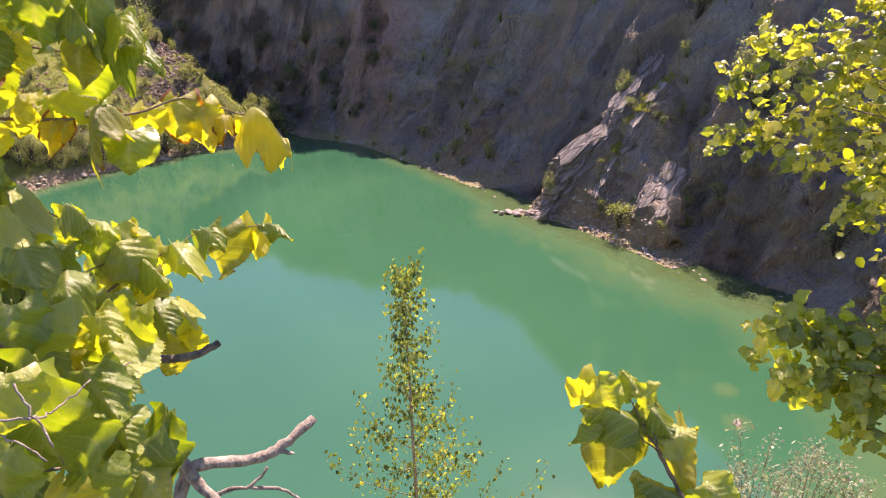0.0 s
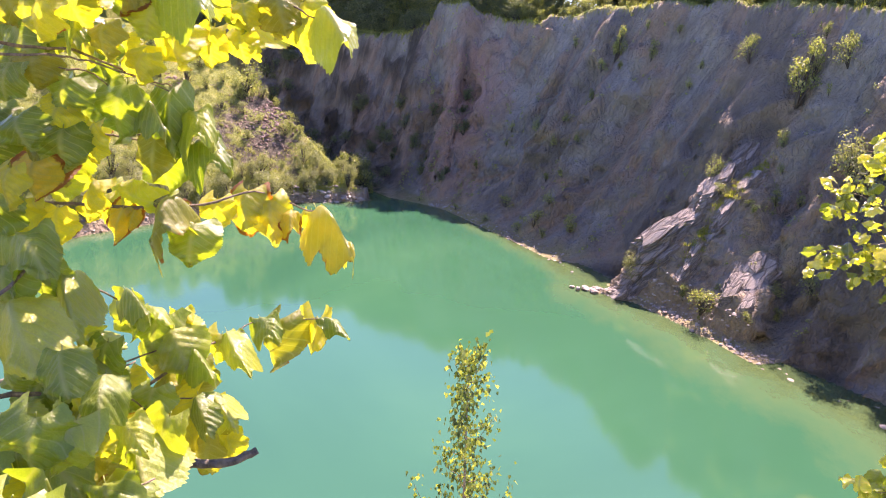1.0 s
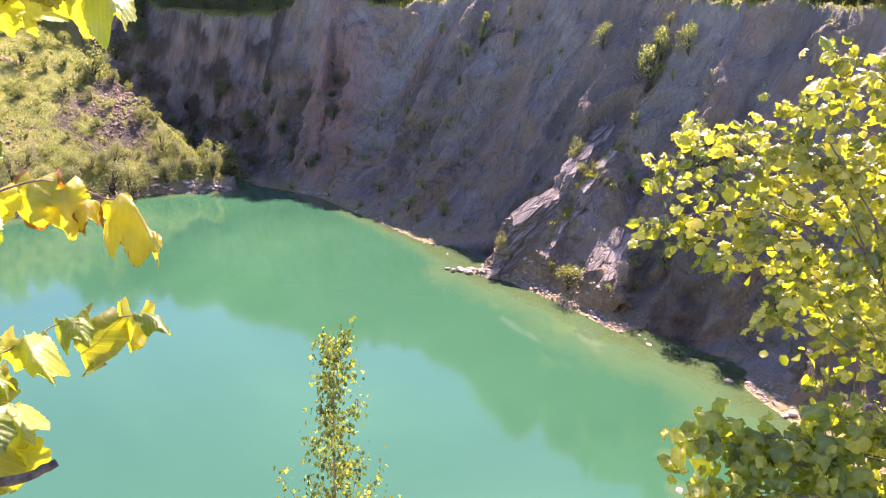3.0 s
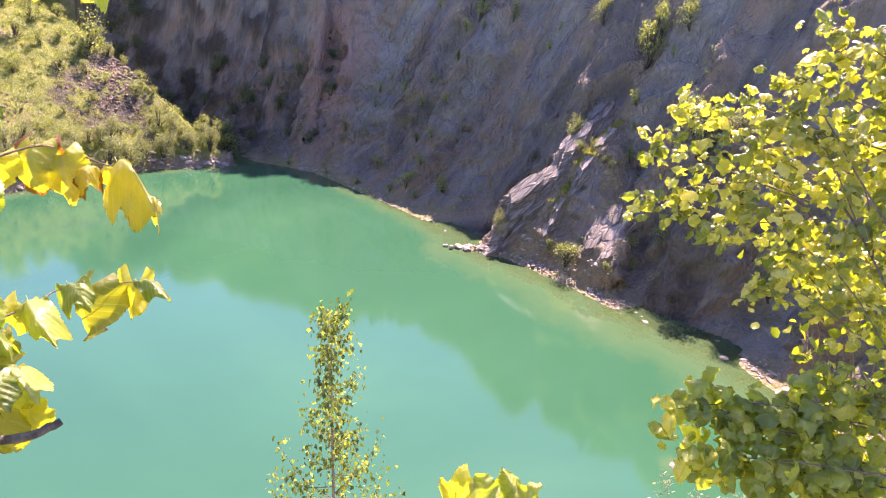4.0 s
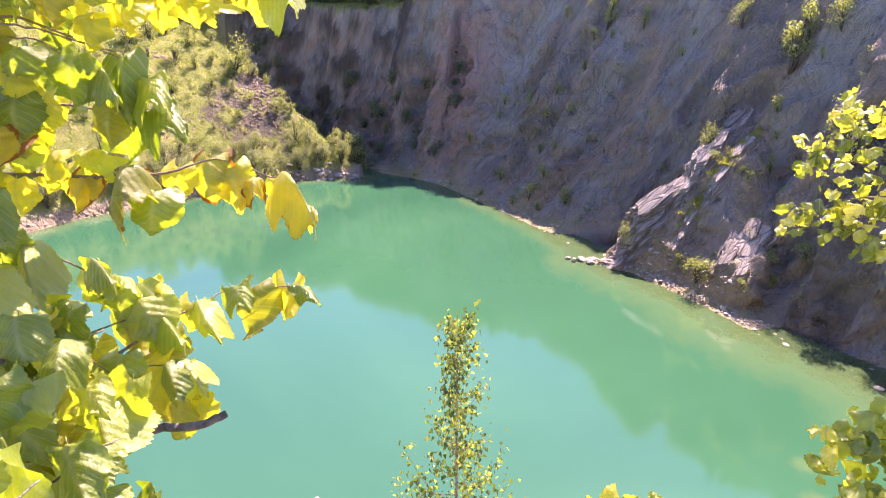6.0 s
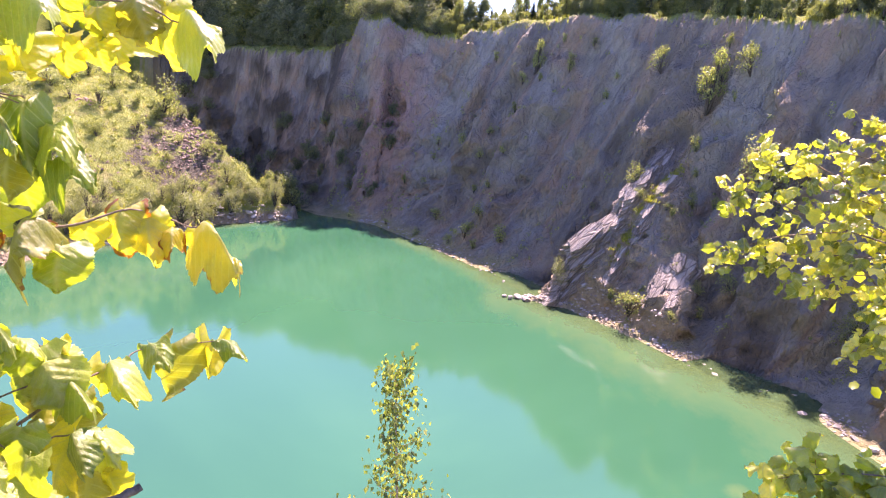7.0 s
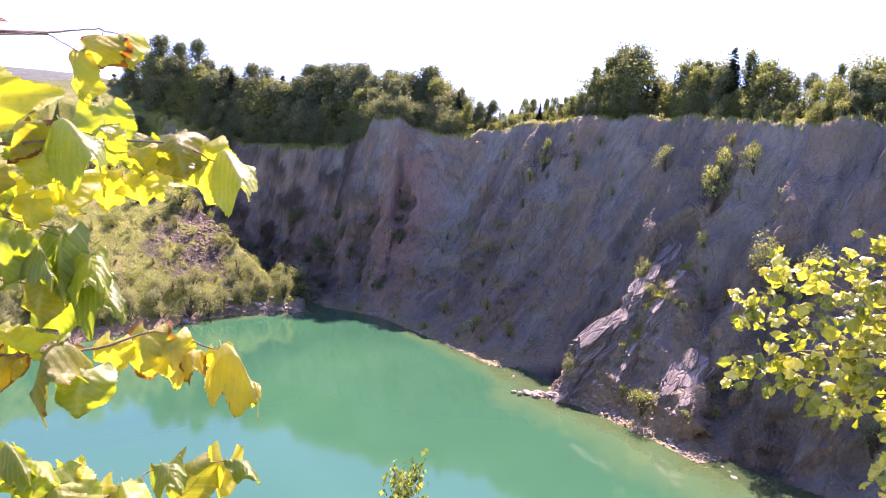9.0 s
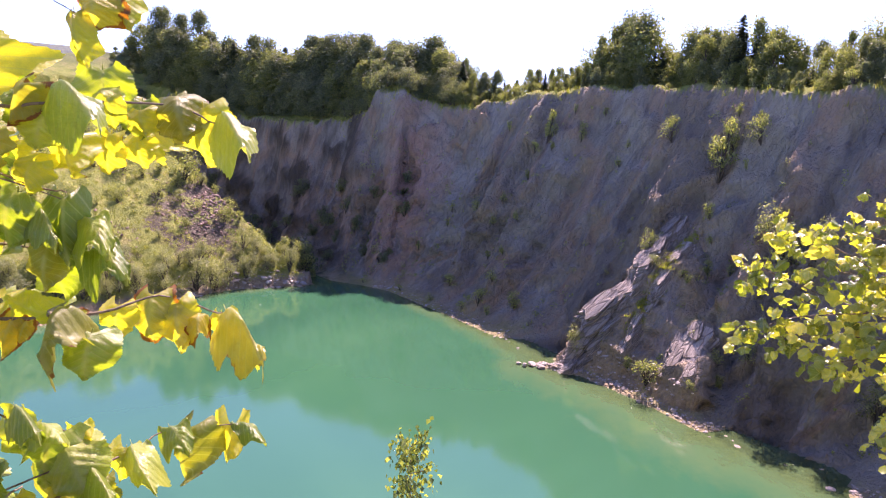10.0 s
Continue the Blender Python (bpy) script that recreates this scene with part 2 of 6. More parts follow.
# ---- the quarry ----
SHORE = np.array([(0, 15), (12, 14), (22, 20), (25, 28), (23.4, 33.5), (21.6, 39), (16.6, 43.8), (13.2, 49.6), (9.6, 53.8), (6.0, 55.6), (6.4, 57.8), (3.2, 62.2),
                  (-2.4, 69.4), (-10, 78.4), (-14, 80.6), (-17.6, 81.8), (-33, 97), (-34, 96), (-19.0, 79.4), (-28, 74.5), (-35, 65), (-41, 55.5), (-45, 44), (-43, 32), (-34, 20), (-18, 15)], float)
RIM = np.array([(0, 0.4, 18.4), (20, 1, 19), (37, 12, 22), (37, 30, 23.5), (34.8, 41.6, 23.9), (31.8, 50, 23.9), (28.3, 56.6, 24.6), (24.5, 64.3, 24.5), (19.5, 72, 25),
                (13, 78.7, 25.2), (6.2, 85.4, 24.3), (0, 90.2, 23.3), (-4.4, 93.1, 22.7), (-8.2, 96.0, 23.5), (-10.8, 95.8, 25.5), (-14.7, 96.4, 25.1), (-16.1, 98.5, 22.5), (-18.2, 102.8, 20.8), (-22.6, 104.6, 20.2), (-30.6, 106.2, 19.5), (-42, 112, 20), (-62, 124, 24),
                (-85, 95, 26), (-85, 50, 24), (-70, 20, 22), (-45, 2, 20), (-20, 0.4, 18.6)], float)
GULLY = ((-21, 80.5), (-33.5, 96.5), (-50, 108), (-78, 118))
SLAB = np.array([(14.9, 50.5), (16.0, 52.9), (19.0, 52.6), (18.3, 49.8), (17.4, 47.6), (16.1, 48.6)])
SPUR = ((6.6, 55.4, 0.3), (8.8, 55.3, 3.6), (9.4, 55.8, 5.0), (11.2, 56.7, 6.6), (13.8, 58.2, 8.4), (16.4, 60.4, 10.8), (19.2, 63.3, 13.4), (22, 66.4, 16.5))
RIB = ((12.0, 52.6, 2.6), (13.1, 54.1, 5.8), (15.8, 56.5, 8.3), (19.1, 59.1, 11.3), (22.0, 61.5, 14.0))


def polygon_distance(x, y, poly):
    """Distance to a closed outline, the nearest point's height, and whether the point is inside."""
    best = np.full(x.shape, 1e9)
    high = np.zeros(x.shape)
    inside = np.zeros(x.shape, bool)
    for a, b in zip(poly, np.roll(poly, -1, 0)):
        dx, dy = b[0] - a[0], b[1] - a[1]
        s = np.clip(((x - a[0]) * dx + (y - a[1]) * dy) / (dx * dx + dy * dy), 0, 1)
        dist = np.hypot(x - a[0] - s * dx, y - a[1] - s * dy)
        if len(a) > 2:
            high = np.where(dist < best, a[2] + s * (b[2] - a[2]), high)
        best = np.minimum(best, dist)
        cross = ((a[1] > y) != (b[1] > y)) & (x < (b[0] - a[0]) * (y - a[1]) / (b[1] - a[1] + 1e-12) + a[0])
        inside ^= cross
    return best, high, inside


def ridge_height(x, y, line, fall_a, fall_b, wide):
    """Height of a ridge along a line: it falls by fall_a a metre on its left side, by fall_b on its right, and steeply beyond a wide strip there."""
    z = np.full(x.shape, -99.0)
    for a, b in zip(line, line[1:]):
        dx, dy = b[0] - a[0], b[1] - a[1]
        s = np.clip(((x - a[0]) * dx + (y - a[1]) * dy) / (dx * dx + dy * dy), 0, 1)
        px, py = x - a[0] - s * dx, y - a[1] - s * dy
        side = dx * py - dy * px
        d = np.hypot(px, py)
        z = np.maximum(z, a[2] + s * (b[2] - a[2]) - np.where(side > 0, d * fall_a, np.minimum(d, wide) * fall_b + np.maximum(d - wide, 0) * 1.05))
    return z


def fbm(x, y, z, scale, octaves=5):
    out = np.empty(x.size)
    for i, (a, b, c) in enumerate(zip(x.ravel(), y.ravel(), z.ravel())):
        out[i] = noise.fractal((a * scale, b * scale, c * scale), 0.9, 2.1, octaves)
    return out.reshape(x.shape)


def height(x, y):
    """The bare ground: lake bed, quarry walls, bank, plateau and far hills; and masks for what covers it."""
    ds, _, wet_or_shaded = polygon_distance(x, y, SHORE)
    dr, zr, pit = polygon_distance(x, y, RIM)
    beach = 0.5 + 0.8 * np.clip((x - 5) / 3, 0, 1)
    foot = np.maximum(ds - beach, 0)
    v = foot / (foot + dr + 1e-6)
    even = v ** 1.62
    even = even + (v ** 2.3 - even) * np.clip((-11 - x) / 4, 0, 1)
    wall = zr * even + 0.14 * np.minimum(ds, beach) * (1 - v)
    out = zr + np.minimum(dr * 0.03, 4.0)
    hill = 9 * np.exp(-(((x + 50) / 45) ** 2 + ((y - 140) / 38) ** 2)) * np.clip(dr / 14, 0, 1)
    far = 75 * np.exp(-(((x + 620) / 300) ** 2 + ((y - 900) / 260) ** 2)) + 45 * np.exp(-(((x + 100) / 700) ** 2 + ((y - 1300) / 260) ** 2))
    z = np.where(pit, wall, out + hill + far)
    z = np.where(wet_or_shaded, -np.minimum(ds * np.where((x > 2) & (y < 60) & (y > 22), 0.2, 0.5), 6.0), z)
    shore_d = np.full(x.shape, 1e9)
    for a, b in zip(SHORE[18:24], SHORE[19:25]):
        dx, dy = b - a
        k = np.clip(((x - a[0]) * dx + (y - a[1]) * dy) / (dx * dx + dy * dy), 0, 1)
        shore_d = np.minimum(shore_d, np.hypot(x - a[0] - k * dx, y - a[1] - k * dy))
    gully_d = np.full(x.shape, 1e9)
    for a, b in zip(GULLY, GULLY[1:]):
        dx, dy = b[0] - a[0], b[1] - a[1]
        k = np.clip(((x - a[0]) * dx + (y - a[1]) * dy) / (dx * dx + dy * dy), 0, 1)
        gully_d = np.minimum(gully_d, np.hypot(x - a[0] - k * dx, y - a[1] - k * dy))
    bank = np.minimum(22 * (1 - np.exp(-shore_d / 20)), 0.4 + 1.3 * gully_d)
    spur = np.maximum(ridge_height(x, y, SPUR, 2.8, 0.25, 1.5), ridge_height(x, y, RIB, 1.6, 0.25, 0.8))
    off, _, over = polygon_distance(x, y, SLAB)
    spur = np.maximum(spur, 4.0 + 0.46 * (x - 16.9) + 0.62 * (y - 50.9) - np.where(over, 0, 1.7 * off))
    z = z - np.where(pit & ~wet_or_shaded, 4.0 * np.exp(-((x - 11.5) / 4.0) ** 2 - ((y - 62.5) / 3.4) ** 2), 0)
    z = z - np.where(pit & ~wet_or_shaded, 3.2 * np.exp(-((x - 21.3) / 2.2) ** 2 - ((y - 42.8) / 3.0) ** 2), 0)
    cleft = (x < -20) & (y < 81.5 + 1.05 * (-20 - x)) & (y > 15) & pit & ~wet_or_shaded
    z = np.where(cleft, np.maximum(bank, np.minimum(z, 0.2 + 0.12 * ds)), z)
    spur = np.minimum(spur, 0.25 + 1.35 * np.maximum(ds - 0.9, 0))
    on_spur = (spur > z) & ~wet_or_shaded
    z = np.where(~wet_or_shaded, np.maximum(z, spur), z)
    return z, ds, dr, wet_or_shaded, pit, cleft, on_spur


def grade(lo, hi, step, grow, reach):
    """Coordinates that are even between lo and hi and stretch out to the horizon beyond."""
    mid = list(np.arange(lo, hi + step / 2, step))
    a, s = [], step
    while not a or a[-1] < reach:
        s *= grow
        a.append((a[-1] if a else 0) + s)
    return np.array([lo - d for d in reversed(a)] + mid + [mid[-1] + d for d in a])


from mathutils.bvhtree import BVHTree


GX, GY = grade(-54, 42, 0.3, 1.13, 2600), grade(6, 112, 0.3, 1.13, 2600)
X, Y = np.meshgrid(GX, GY)
Z, DS, DR, WET, PIT, BANKSIDE, ONSPUR = height(X, Y)


def build_ground():
    gy, gx = np.gradient(Z, GY, GX)
    steep = np.hypot(gx, gy)
    nx, ny = -gx / (steep + 1e-6), -gy / (steep + 1e-6)
    rocky = np.where(PIT & ~WET & ~BANKSIDE & (Y > 18), np.clip(steep - 0.25, 0, 1) * np.clip(DS / 2.5, 0, 1) * np.clip(DR / 1.0, 0.15, 1), 0.0)
    near = (X > -60) & (X < 50) & (Y > 4) & (Y < 130)
    rough, gully, knob, ribs, lanes = (np.zeros(X.shape) for _ in range(5))
    band = np.full(X.shape, 0.45)
    # a coordinate along the foot of the walls: ribs and stains run down across it
    turn = np.clip((-2 - X) / 8, 0, 1)
    along = (0.76 * Y - 0.65 * X) * (1 - turn) + (52 - 1.1 * X) * turn
    for j, i in zip(*np.nonzero(near & ~WET)):
        p = (X[j, i], Y[j, i], Z[j, i])
        rough[j, i] = noise.fractal((p[0] * 0.3, p[1] * 0.3, p[2] * 0.3), 0.65, 2.1, 6)
        if rocky[j, i] > 0.01:
            run = along[j, i] + 0.14 * p[2] + 1.5 * rough[j, i]
            lanes[j, i] = run
            gully[j, i] = 0.8 * noise.ridged_multi_fractal((run * 0.11, p[2] * 0.03, 3.7), 0.9, 2.2, 5, 1.0, 1.6) - 0.85
            # long ribs, steep on one side, that climb slantwise across the wall
            saw = run / 6.5 + 0.5 * noise.noise((run * 0.07, p[2] * 0.05, 5.5)) + 0.25
            ribs[j, i] = abs((saw % 1.0) - 0.72) / (0.72 if saw % 1.0 < 0.72 else 0.28)
            band[j, i] = 0.5 + 0.75 * noise.fractal((run * 0.11, p[2] * 0.045, 9.1), 0.8, 2.1, 4)
            d, _ = noise.voronoi((p[0] * 0.42, p[1] * 0.42, p[2] * 0.3))
            knob[j, i] = d[1] - d[0]
    # the spur's beds dip towards the lake; its left flank shows their broken ends
    beds = (X * 0.55 + Y * 0.25 + Z * 0.8) * 0.75 + rough * 0.7
    beds = np.abs(beds - np.floor(beds) - 0.5) * 2
    thin = (X * 0.5 + Y * 0.2 + Z * 0.85) * 1.5 + rough * 0.5
    beds = beds + 0.5 * np.abs(thin - np.floor(thin) - 0.5) * 2
    amp = np.where(ONSPUR, 0.15, 1.0) * np.clip(DR / 5.0, 0.25, 1)
    push = rocky * (2.6 * gully * amp + 2.4 * (0.5 - np.clip(ribs, 0, 1)) * amp + np.where(ONSPUR, 0.3, 0.6) * rough + 0.9 * (knob - 0.35) * amp + np.where(ONSPUR, 0.55 * beds - 0.3, 0))
    x, y = X + nx * push, Y + ny * push
    z = Z + np.where(near & ~WET, rough * np.where(PIT & ~BANKSIDE, 0.28, 0.32) * np.clip(DS / 2, 0, 1), 0) + rocky * 0.25 * rough + np.where(near & ~BANKSIDE & (Y > 40), 0.5 * rough * np.exp(-(DR / 3) ** 2), 0)
    # masks of what covers the ground
    soft = np.clip(0.5 + rough * 0.8, 0, 1)
    grass = np.where(PIT, np.where(BANKSIDE, np.clip((DS - 0.7) / 0.6, 0, 1) * 0.95, np.clip(0.75 - steep, 0, 0.6) * soft), 1.0)
    grass = np.where(Y < 16, 0.8, grass)
    lump = np.hypot((X + 33.5) / 4.2, (Y - 82.5) / 6.5) + 2.2 * rough
    scree = np.where(BANKSIDE, np.clip((1.05 - lump) * 3, 0, 0.9), 0.0)
    soil = np.where(PIT & ~BANKSIDE, np.clip(1.5 - DS / 1.8, 0, 0.9) + np.where(ONSPUR, np.clip(rough * 2.2 + 0.25, 0, 0.85), np.clip(rough * 1.2 - 0.1, 0, 0.45)), np.where(DS < 0.9, 0.6, 0))
    # straw-coloured earth along the side rib and on the spur's foot
    rib_d = np.full(X.shape, 1e9)
    for a, b in zip(RIB, RIB[1:]):
        dx, dy = b[0] - a[0], b[1] - a[1]
        k = np.clip(((X - a[0]) * dx + (Y - a[1]) * dy) / (dx * dx + dy * dy), 0, 1)
        rib_d = np.minimum(rib_d, np.hypot(X - a[0] - k * dx, Y - a[1] - k * dy))
    soil = np.maximum(soil, np.clip(1.5 - rib_d + 0.8 * rough, 0, 0.9))
    soil = np.maximum(soil, np.where((X > 6) & (X < 15) & (Y < 57) & (Y > 44) & PIT & ~WET, np.clip(1.6 - DS / 3.0 + rough, 0, 0.9), 0))
    ny_, nx_ = X.shape
    idx = np.arange(ny_ * nx_).reshape(ny_, nx_)
    quads = np.stack([idx[:-1, :-1], idx[:-1, 1:], idx[1:, 1:], idx[1:, :-1]], -1).reshape(-1, 4)
    ob = sheet("ground", np.stack([x, y, z], -1).reshape(-1, 3), quads, M_GROUND)
    rust = np.clip(1.4 - np.hypot((X + 9) / 4.5, (Y - 90) / 6) + rough * 0.8, 0, 1) * 0.75 + np.clip(1.1 - np.hypot((X - 19.5) / 2.6, (Y - 40.5) / 3) + rough * 0.6, 0, 1) * 0.8
    # the last mask darkens the bay's wall in streaks, for shade as well as damp
    for name, values in (("band", band), ("lanes", lanes), ("woods", np.where(PIT, 0, np.clip((DR - 5) / 14, 0, 1)) * (Y > 60)), ("grass", grass), ("rust", np.where(PIT, rust, 0)), ("pale", np.where(ONSPUR, np.clip(0.35 + rough, 0.1, 0.7), 0)), ("scree", scree), ("soil", np.where(WET, 0.8, soil)), ("wet_or_shaded", np.where(PIT & ~BANKSIDE & ~WET, np.clip((-13 - X) / 5, 0, 1) * np.clip(0.35 + 1.1 * rough + 0.5 * (band - 0.5), 0, 0.8), 0))):
        paint(ob.data, name, values)
    return tagged(ob, "quarry ground with grey-red rock walls and a grassy bank", "ground", kind="structure")


ground = build_ground()


TERRAIN = BVHTree.FromPolygons([tuple(v.co) for v in ground.data.vertices], [tuple(p.vertices) for p in ground.data.polygons])


def ground_at(x, y):
    """Height of the ground's surface at a place."""
    hit = TERRAIN.ray_cast(Vector((x, y, 400)), Vector((0, 0, -1)))[0]
    return hit.z if hit else 0.0


SUNK = ((14.8, 29.1), (14.3, 26.4))


def build_lake():
    gx, gy = np.arange(-50, 30.1, 0.4), np.arange(8, 102, 0.4)
    x, y = np.meshgrid(gx, gy)
    ds, _, wet_or_shaded = polygon_distance(x, y, SHORE)
    # the shallows are wide along the rocky shore, narrow elsewhere
    wide = 3.0 + 5.0 * np.clip((x + 2) / 9, 0, 1) * np.clip((66 - y) / 14, 0, 1)
    deep = np.where(wet_or_shaded, np.clip(ds / wide, 0, 1), 0)
    for sx, sy in SUNK:
        deep = np.minimum(deep, np.clip(np.hypot(x - sx, y - sy) / 1.0, 0.3, 1))
    idx = np.arange(x.size).reshape(x.shape)
    quads = np.stack([idx[:-1, :-1], idx[:-1, 1:], idx[1:, 1:], idx[1:, :-1]], -1).reshape(-1, 4)
    keep = (wet_or_shaded | (ds < 2.0)).ravel()[quads].any(1)
    ob = sheet("water", np.stack([x, y, np.zeros(x.shape)], -1).reshape(-1, 3), quads[keep], M_WATER)
    paint(ob.data, "deep", deep)
    return tagged(ob, "calm milky turquoise quarry lake mirroring the sky", "lake", kind="structure")


water = build_lake()


# ---- trees and scrub far off ----
def tube(bm, points, radii, sides=6):
    """A tapered tube through points."""
    rings = []
    pts = [Vector(p) for p in points]
    for k, p in enumerate(pts):
        d = (pts[min(k + 1, len(pts) - 1)] - pts[max(k - 1, 0)]).normalized()
        u = d.orthogonal().normalized()
        w = d.cross(u)
        rings.append([bm.verts.new(p + (u * math.cos(2 * math.pi * s / sides) + w * math.sin(2 * math.pi * s / sides)) * radii[k]) for s in range(sides)])
    for a, b in zip(rings, rings[1:]):
        # line the rings up so that the tube does not twist
        off = min(range(sides), key=lambda o: sum((a[s].co - b[(s + o) % sides].co).length for s in range(sides)))
        for s in range(sides):
            f = bm.faces.new((a[s], a[(s + 1) % sides], b[(s + 1 + off) % sides], b[(s + off) % sides]))
            f.smooth = True
    bm.faces.new(rings[-1])
    bm.faces.new(list(reversed(rings[0])))


def leaf_cloud(rng, lobes, count, size, flat=0.5):
    """Many small bent leaf sprays in and on the shells of several lobes (centre, radii)."""
    verts, faces = [], []
    weight = np.array([r[0] * r[1] + r[1] * r[2] for _, r in lobes])
    which = rng.choice(len(lobes), count, p=weight / weight.sum())
    for k in which:
        c, r = lobes[k]
        d = rng.normal(size=3)
        d /= np.linalg.norm(d)
        p = np.array(c) + d * np.array(r) * (rng.uniform(0.45, 1.05) + min(0.8, rng.exponential(0.17)))
        n = d * 0.6 + rng.normal(size=3) * flat + np.array((0, 0, 0.4))
        n /= np.linalg.norm(n)
        u = np.cross(n, rng.normal(size=3))
        u /= np.linalg.norm(u)
        w = np.cross(n, u)
        s = size * rng.uniform(0.55, 1.3)
        b = len(verts)
        verts += [p - u * s * 0.5, p + w * s * 0.32 + n * s * 0.1, p + u * s * 0.5, p - w * s * 0.32 + n * s * 0.1]
        faces += [(b, b + 1, b + 2), (b, b + 2, b + 3)]
    return verts, faces


def broad_tree(name, seed, tall, wide, count=1500, size=0.42, mat=None, low=0.1):
    """A broadleaved tree: tapered trunk, limbs, and a crown of leaf sprays in uneven lobes."""
    rng = np.random.default_rng(seed)
    root = new(name)
    lobes, bm = [], bmesh.new()
    bend = rng.normal(size=2) * 0.04 * tall
    tube(bm, [(0, 0, -0.6), (bend[0] * 0.3, bend[1] * 0.3, tall * 0.3), (bend[0], bend[1], tall * 0.62), (bend[0], bend[1], tall * 0.9)],
         [tall * 0.022, tall * 0.017, tall * 0.01, tall * 0.003])
    for k in range(int(26 + tall)):
        h = rng.uniform(low, 0.95)
        a = rng.uniform(0, 2 * math.pi)
        out = wide * 0.5 * math.sin(math.pi * min(0.95, (h - low + 0.12) / (1.08 - low)) ** 0.75) * rng.uniform(0.35, 0.85)
        c = (bend[0] + math.cos(a) * out, bend[1] + math.sin(a) * out, tall * h)
        r = wide * rng.uniform(0.1, 0.2)
        lobes.append((c, (r, r, r * rng.uniform(0.7, 1.2))))
        tube(bm, [(bend[0] * h, bend[1] * h, tall * h * 0.72), (c[0] * 0.6, c[1] * 0.6, tall * h * 0.88), c], [tall * 0.008, tall * 0.005, tall * 0.002], 4)
    part("trunk", bm, M_TRUNK, root)
    v, f = leaf_cloud(rng, lobes, count, size)
    sheet("crown", v, f, mat or M_FAR, False, root)
    return root


def conifer(name, seed, tall, wide):
    """A narrow spruce: whorls of drooping boughs of needle sprays round a straight stem."""
    rng = np.random.default_rng(seed)
    root = new(name)
    bm = bmesh.new()
    tube(bm, [(0, 0, -0.5), (0, 0, tall * 0.5), (0, 0, tall)], [tall * 0.016, tall * 0.01, 0.01])
    part("trunk", bm, M_TRUNK, root)
    verts, faces = [], []
    for k in range(520):
        h = rng.uniform(0.1, 0.99)
        a = rng.uniform(0, 2 * math.pi)
        reach = wide * 0.5 * (1.02 - h) ** 0.8 * rng.uniform(0.6, 1.1) + 0.1
        d = np.array((math.cos(a), math.sin(a), -0.25))
        side = np.array((-math.sin(a), math.cos(a), 0))
        p = np.array((0, 0, tall * h))
        for s in (0.35, 0.65, 1.0):
            q = p + d * reach * s
            w = 0.16 * reach + 0.2
            b = len(verts)
            verts += [q - d * reach * 0.28, q + side * w - (0, 0, 0.08), q + d * reach * 0.12, q - side * w - (0, 0, 0.08)]
            faces += [(b, b + 1, b + 2), (b, b + 2, b + 3)]
    sheet("crown", verts, faces, M_PINE, False, root)
    return root


def shrub(name, seed, tall, wide, mat, count=500, size=0.16, lobe=0.2):
    """A scrubby bush: several thin stems from one root and loose lobes of leaves."""
    rng = np.random.default_rng(seed)
    root = new(name)
    lobes, bm = [], bmesh.new()
    for k in range(12):
        up = rng.uniform(0.12, 0.92)
        a, out, h = rng.uniform(0, 6.28), wide * 0.5 * rng.uniform(0.1, 0.9) * (1.15 - 0.7 * up), tall * up
        c = (math.cos(a) * out, math.sin(a) * out, h)
        lobes.append((c, (wide * lobe, wide * lobe, tall * lobe * rng.uniform(0.6, 1.2))))
        tube(bm, [(0, 0, -0.3), (c[0] * 0.4, c[1] * 0.4, h * 0.5), c], [0.03 * tall, 0.02 * tall, 0.006 * tall], 4)
    part("stem", bm, M_TRUNK, root)
    v, f = leaf_cloud(rng, lobes, count, size)
    sheet("foliage", v, f, mat, False, root)
    return root


def planted(thing, x, y, turn, scale, label, category, group, lift=-0.15):
    """Sets a thing on the ground, turned and scaled."""
    lean = 9.0 if category == "bush" else 2.0
    ob = copy_thing(thing, pose(x, y, ground_at(x, y) + lift, lean * math.sin(turn * 7), lean * math.cos(turn * 5), turn))
    ob.scale = scale
    return tagged(ob, label, category, group)


def drop_pattern(ob):
    for o in (*ob.children_recursive, ob):
        bpy.data.objects.remove(o)


